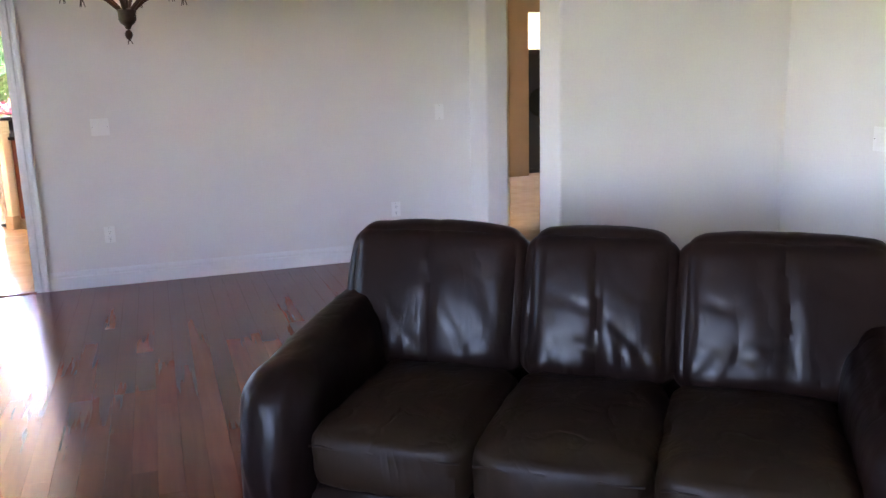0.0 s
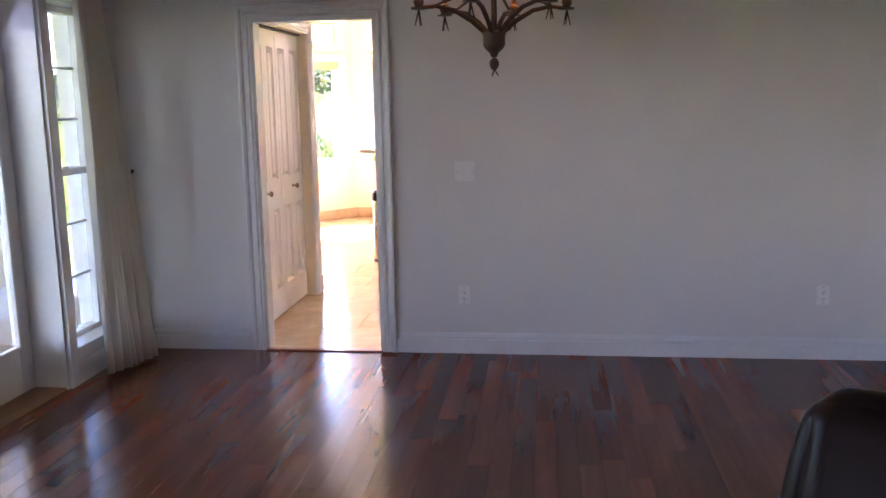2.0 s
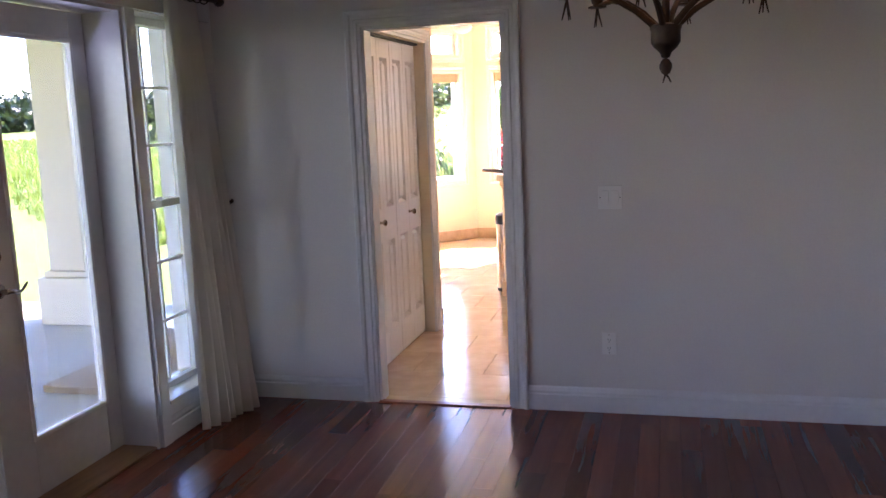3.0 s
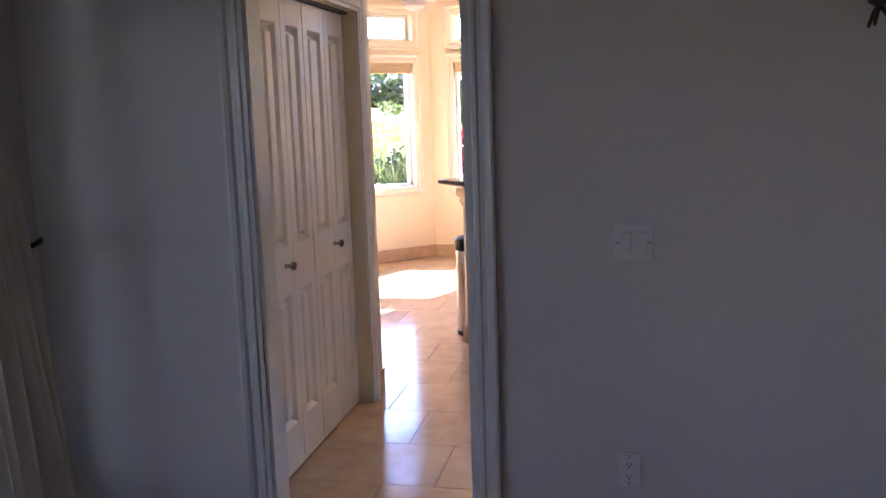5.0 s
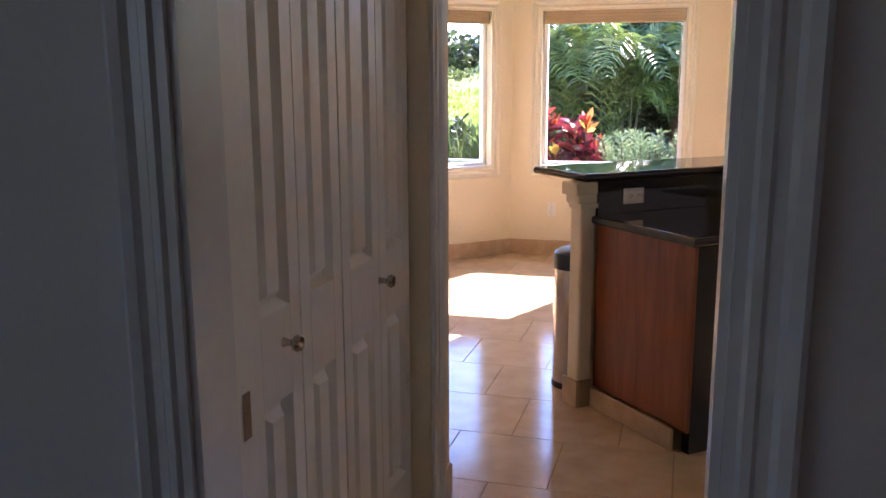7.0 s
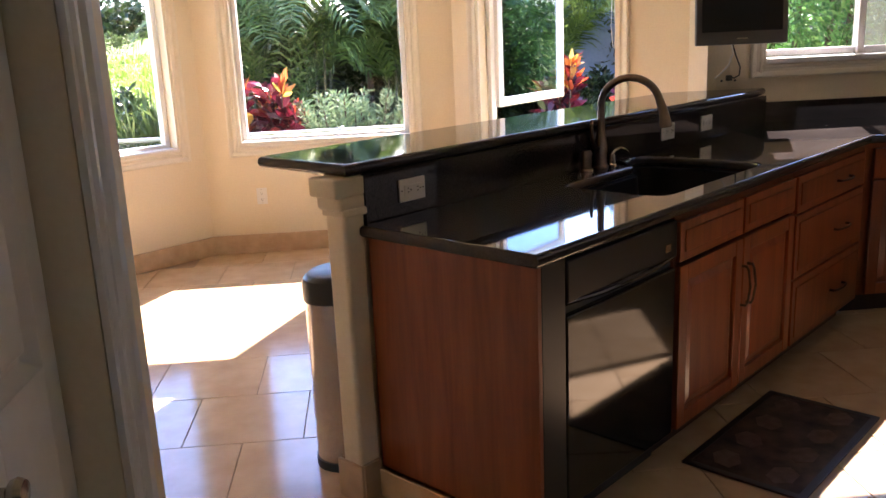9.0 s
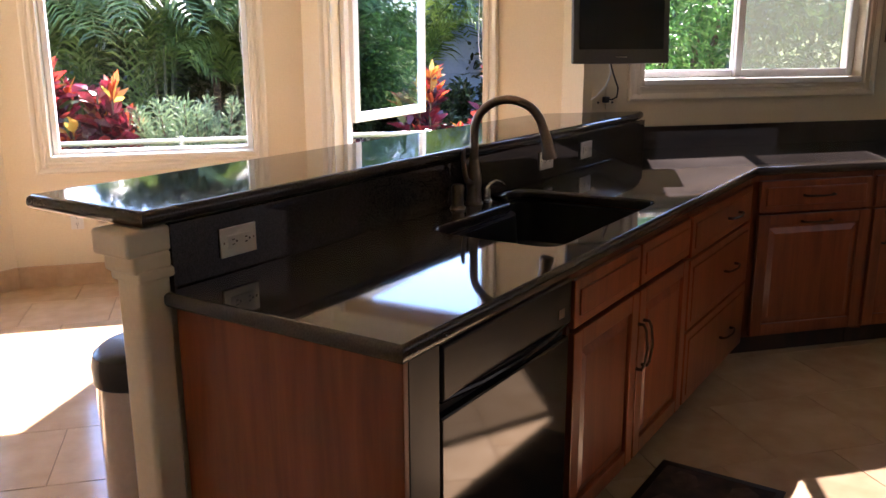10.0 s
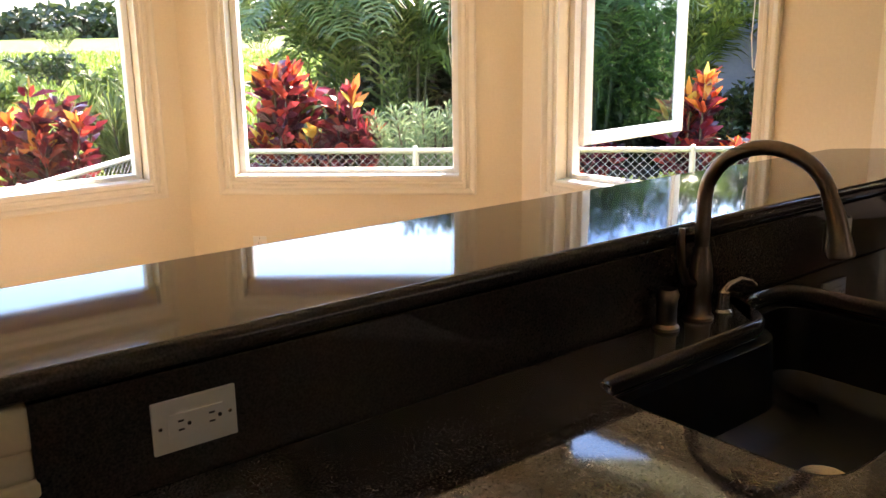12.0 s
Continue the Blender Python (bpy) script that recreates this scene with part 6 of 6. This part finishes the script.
# chain-link fence
def fence(runs):
    f = thing("chain_link_fence", pose(0, 0, 0), "galvanised chain-link fence with a top rail", "fence")
    for (x0, y0), (x1, y1) in runs:
        a, b = Vector((x0, y0, 0.5)), Vector((x1, y1, 0.5))
        part("top_rail", piped([a, b], 0.024, 10), GALV, f)
        L = (b - a).length
        d = (b - a).normalized()
        n = max(2, round(L / 2.2))
        for k in range(n + 1):
            p = a + d * L * k / n
            part("post", turned([(0, GZ - 0.05), (0.028, GZ - 0.05), (0.028, 0.52), (0.018, 0.54), (0, 0.545)], 10, pose(p.x, p.y, 0)), GALV, f)
        bm = bmesh.new()
        step, w = 0.075, 0.0022
        m = int(L / step)
        for k in range(-14, m):
            for sgn in (1, -1):
                s0 = k * step if sgn > 0 else (k + 14) * step
                hi = 14 * step * 0.95
                s1 = s0 + sgn * 14 * step
                t0 = max(0, (0 - s0) / (s1 - s0) if sgn > 0 else 0, (L - s0) / (s1 - s0) if sgn < 0 and s0 > L else 0)
                t1 = min(1, (L - s0) / (s1 - s0) if sgn > 0 else (0 - s0) / (s1 - s0))
                if t1 - t0 < 0.02:
                    continue
                p0 = a + d * (s0 + (s1 - s0) * t0)
                p1 = a + d * (s0 + (s1 - s0) * t1)
                p0.z, p1.z = 0.48 - hi * (1 - t0) * 0.98, 0.48 - hi * (1 - t1) * 0.98
                tube(bm, [p0, p1], w, 4)
        wire = part("wire_mesh", bm, GALV, f, "diamond wire mesh", smooth=False)
        wire["kind"] = "stuff"
    return f


fence([((-4.28, 15.62), (5.4, 15.62)), ((-4.45, 11.6), (-4.28, 15.62))])

# rough grass in tufts
rng = random.Random(51)
verts, faces = [], []


for k in range(7500):
    y = 15.2 + 50 * rng.random() ** 1.7
    u = rng.random()
    x = -3.0 - (y - 13) * 0.12 - (y - 8) * 1.0 * u
    if x > -3.4 and y < 23:
        continue
    big = 0.5 + 1.1 * max(0.0, noise.noise((x * 0.35, y * 0.35, 0)) + 0.3)
    far = 1 + 0.045 * (y - 15)
    z = ground_z(x, y)
    for q in range(8):
        px, py = x + rng.gauss(0, 0.1 * far), y + rng.gauss(0, 0.1 * far)
        h, w = rng.uniform(0.1, 0.34) * big, rng.uniform(0.008, 0.018) * far
        a, l = rng.uniform(0, 6.28), rng.uniform(0.05, 0.22)
        dx, dy = math.cos(a), math.sin(a)
        s = len(verts)
        verts += [(px - dy * w, py + dx * w, z - 0.02), (px + dy * w, py - dx * w, z - 0.02),
                  (px + dx * l * 0.4 + dy * w * 0.7, py + dy * l * 0.4 - dx * w * 0.7, z + h * 0.6),
                  (px + dx * l * 0.4 - dy * w * 0.7, py + dy * l * 0.4 + dx * w * 0.7, z + h * 0.6),
                  (px + dx * l, py + dy * l, z + h)]
        faces += [(s, s + 1, s + 2, s + 3), (s + 3, s + 2, s + 4)]
me = bpy.data.meshes.new("grass")
me.from_pydata(verts, [], faces)
me.materials.append(GRASSBLADE)
tagged(new("grass", me), "long bright green field grass", "grass", "", "stuff")

# far tree line
rng = random.Random(61)
cl = []
for k in range(420):
    t = radians(20 + 160 * k / 420 + rng.uniform(-0.4, 0.4))
    r = rng.uniform(118, 140)
    x, y = r * math.cos(t), r * math.sin(t)
    s = rng.uniform(1.3, 2.6) * (1.0 + 0.5 * noise.noise((t * 9.0, 0, 0)))
    z = ground_z(x, min(y, 130))
    for j in range(4):
        cl.append((Vector((x + rng.gauss(0, s), y + rng.gauss(0, s), z + s * rng.uniform(0.3, 1.5))), s * rng.uniform(0.5, 0.95)))
tagged(new("tree_line", leaf_mesh("tree_line", 80000, in_clumps(rng, cl), 1.1, 0.7, DARKLEAF, rng)), "distant dark green tree line", "trees", "", "stuff")

# ---- floor pieces, shared meshes ----
def slab(name, lx, ly, lz, bev, mat):
    """A piece with eased top edges, its top at z 0 and one corner at the origin."""
    me = bpy.data.meshes.new(name)
    b = bev
    v = [(0, 0, -lz), (lx, 0, -lz), (lx, ly, -lz), (0, ly, -lz), (0, 0, -b), (lx, 0, -b), (lx, ly, -b), (0, ly, -b), (b, b, 0), (lx - b, b, 0), (lx - b, ly - b, 0), (b, ly - b, 0)]
    f = [(0, 3, 2, 1), (8, 9, 10, 11)]
    for o in (0, 4):
        f += [(o + k, o + (k + 1) % 4, o + 4 + (k + 1) % 4, o + 4 + k) for k in range(4)]
    me.from_pydata(v, [], f)
    me.materials.append(mat)
    return me


tile_me = slab("floor_tile", 0.447, 0.447, 0.004, 0.0015, TILE)
row = 0
y = 6.22
while y < 12.5:
    x = -2.36 - 0.45 * 5 + (0.225 if row % 2 == 0 else 0.0)
    while x < 2.6:
        cx, cy = x + 0.225, y + 0.225
        inside = (-4.15 < cx < 2.85 and cy < 11.2) or (cx < 0.6 and cy - 12.6 < min(0, (cx + 2.67) * 0.95, (-0.93 - cx) * 0.95))
        if inside and not (cx < -2.2 and cy < 7.6):
            ob = new("tile", tile_me)
            ob.location = (x, y, 0)
            ob.parent = floor_tiles
        x += 0.45
    y += 0.45
    row += 1
strip = new("tile", slab("floor_tile_strip", 0.76, 0.088, 0.004, 0.0015, TILE))
strip.location, strip.parent = (-1.935, 6.13, 0), floor_tiles

rng = random.Random(71)
bed = bpy.data.objects["floor_living_bed"]
PW = 0.0955
plank_me = {L: slab("floorboard", PW - 0.0004, L - 0.0004, 0.012, 0.0006, PLANK) for L in (0.6, 0.9, 1.2, 1.5)}
rear_v, rear_f = [], []
col = 0
x = -2.80
while x < 2.14:
    y = 6.085 + rng.uniform(-0.0, 0.9)
    while y > -4:
        L = rng.choice((0.6, 0.9, 1.2, 1.5, 1.5))
        y0 = y - L
        if y > 1.5:
            top = min(y, 6.085)
            me = plank_me[L] if top == y else None
            if me is None:
                if top - y0 < 0.1:
                    y = y0
                    continue
                me = slab("floorboard_end", PW - 0.0004, top - y0 - 0.0004, 0.012, 0.0006, PLANK)
            ob = new("plank", me)
            ob.location, ob.parent = (x, y0, 0), bed
        else:
            b = len(rear_v)
            y0 = max(y0, -4)
            rear_v += [(x, y0 + 0.001, 0), (x + PW - 0.001, y0 + 0.001, 0), (x + PW - 0.001, y, 0), (x, y, 0), (x, y0 + 0.001, -0.011), (x + PW - 0.001, y0 + 0.001, -0.011), (x + PW - 0.001, y, -0.011), (x, y, -0.011)]
            rear_f += [(b, b + 1, b + 2, b + 3), (b, b + 4, b + 5, b + 1), (b + 1, b + 5, b + 6, b + 2), (b + 2, b + 6, b + 7, b + 3), (b + 3, b + 7, b + 4, b)]
        y = y0
    x += PW
while x < 3.05:
    b = len(rear_v)
    rear_v += [(x, -4, 0), (x + PW - 0.001, -4, 0), (x + PW - 0.001, 3.7, 0), (x, 3.7, 0)]
    rear_f += [(b, b + 1, b + 2, b + 3)]
    x += PW
me = bpy.data.meshes.new("planks")
me.from_pydata(rear_v, [], rear_f)
me.materials.append(PLANK)
ob = new("planks", me)
ob.parent = bed
ob["kind"] = "stuff"
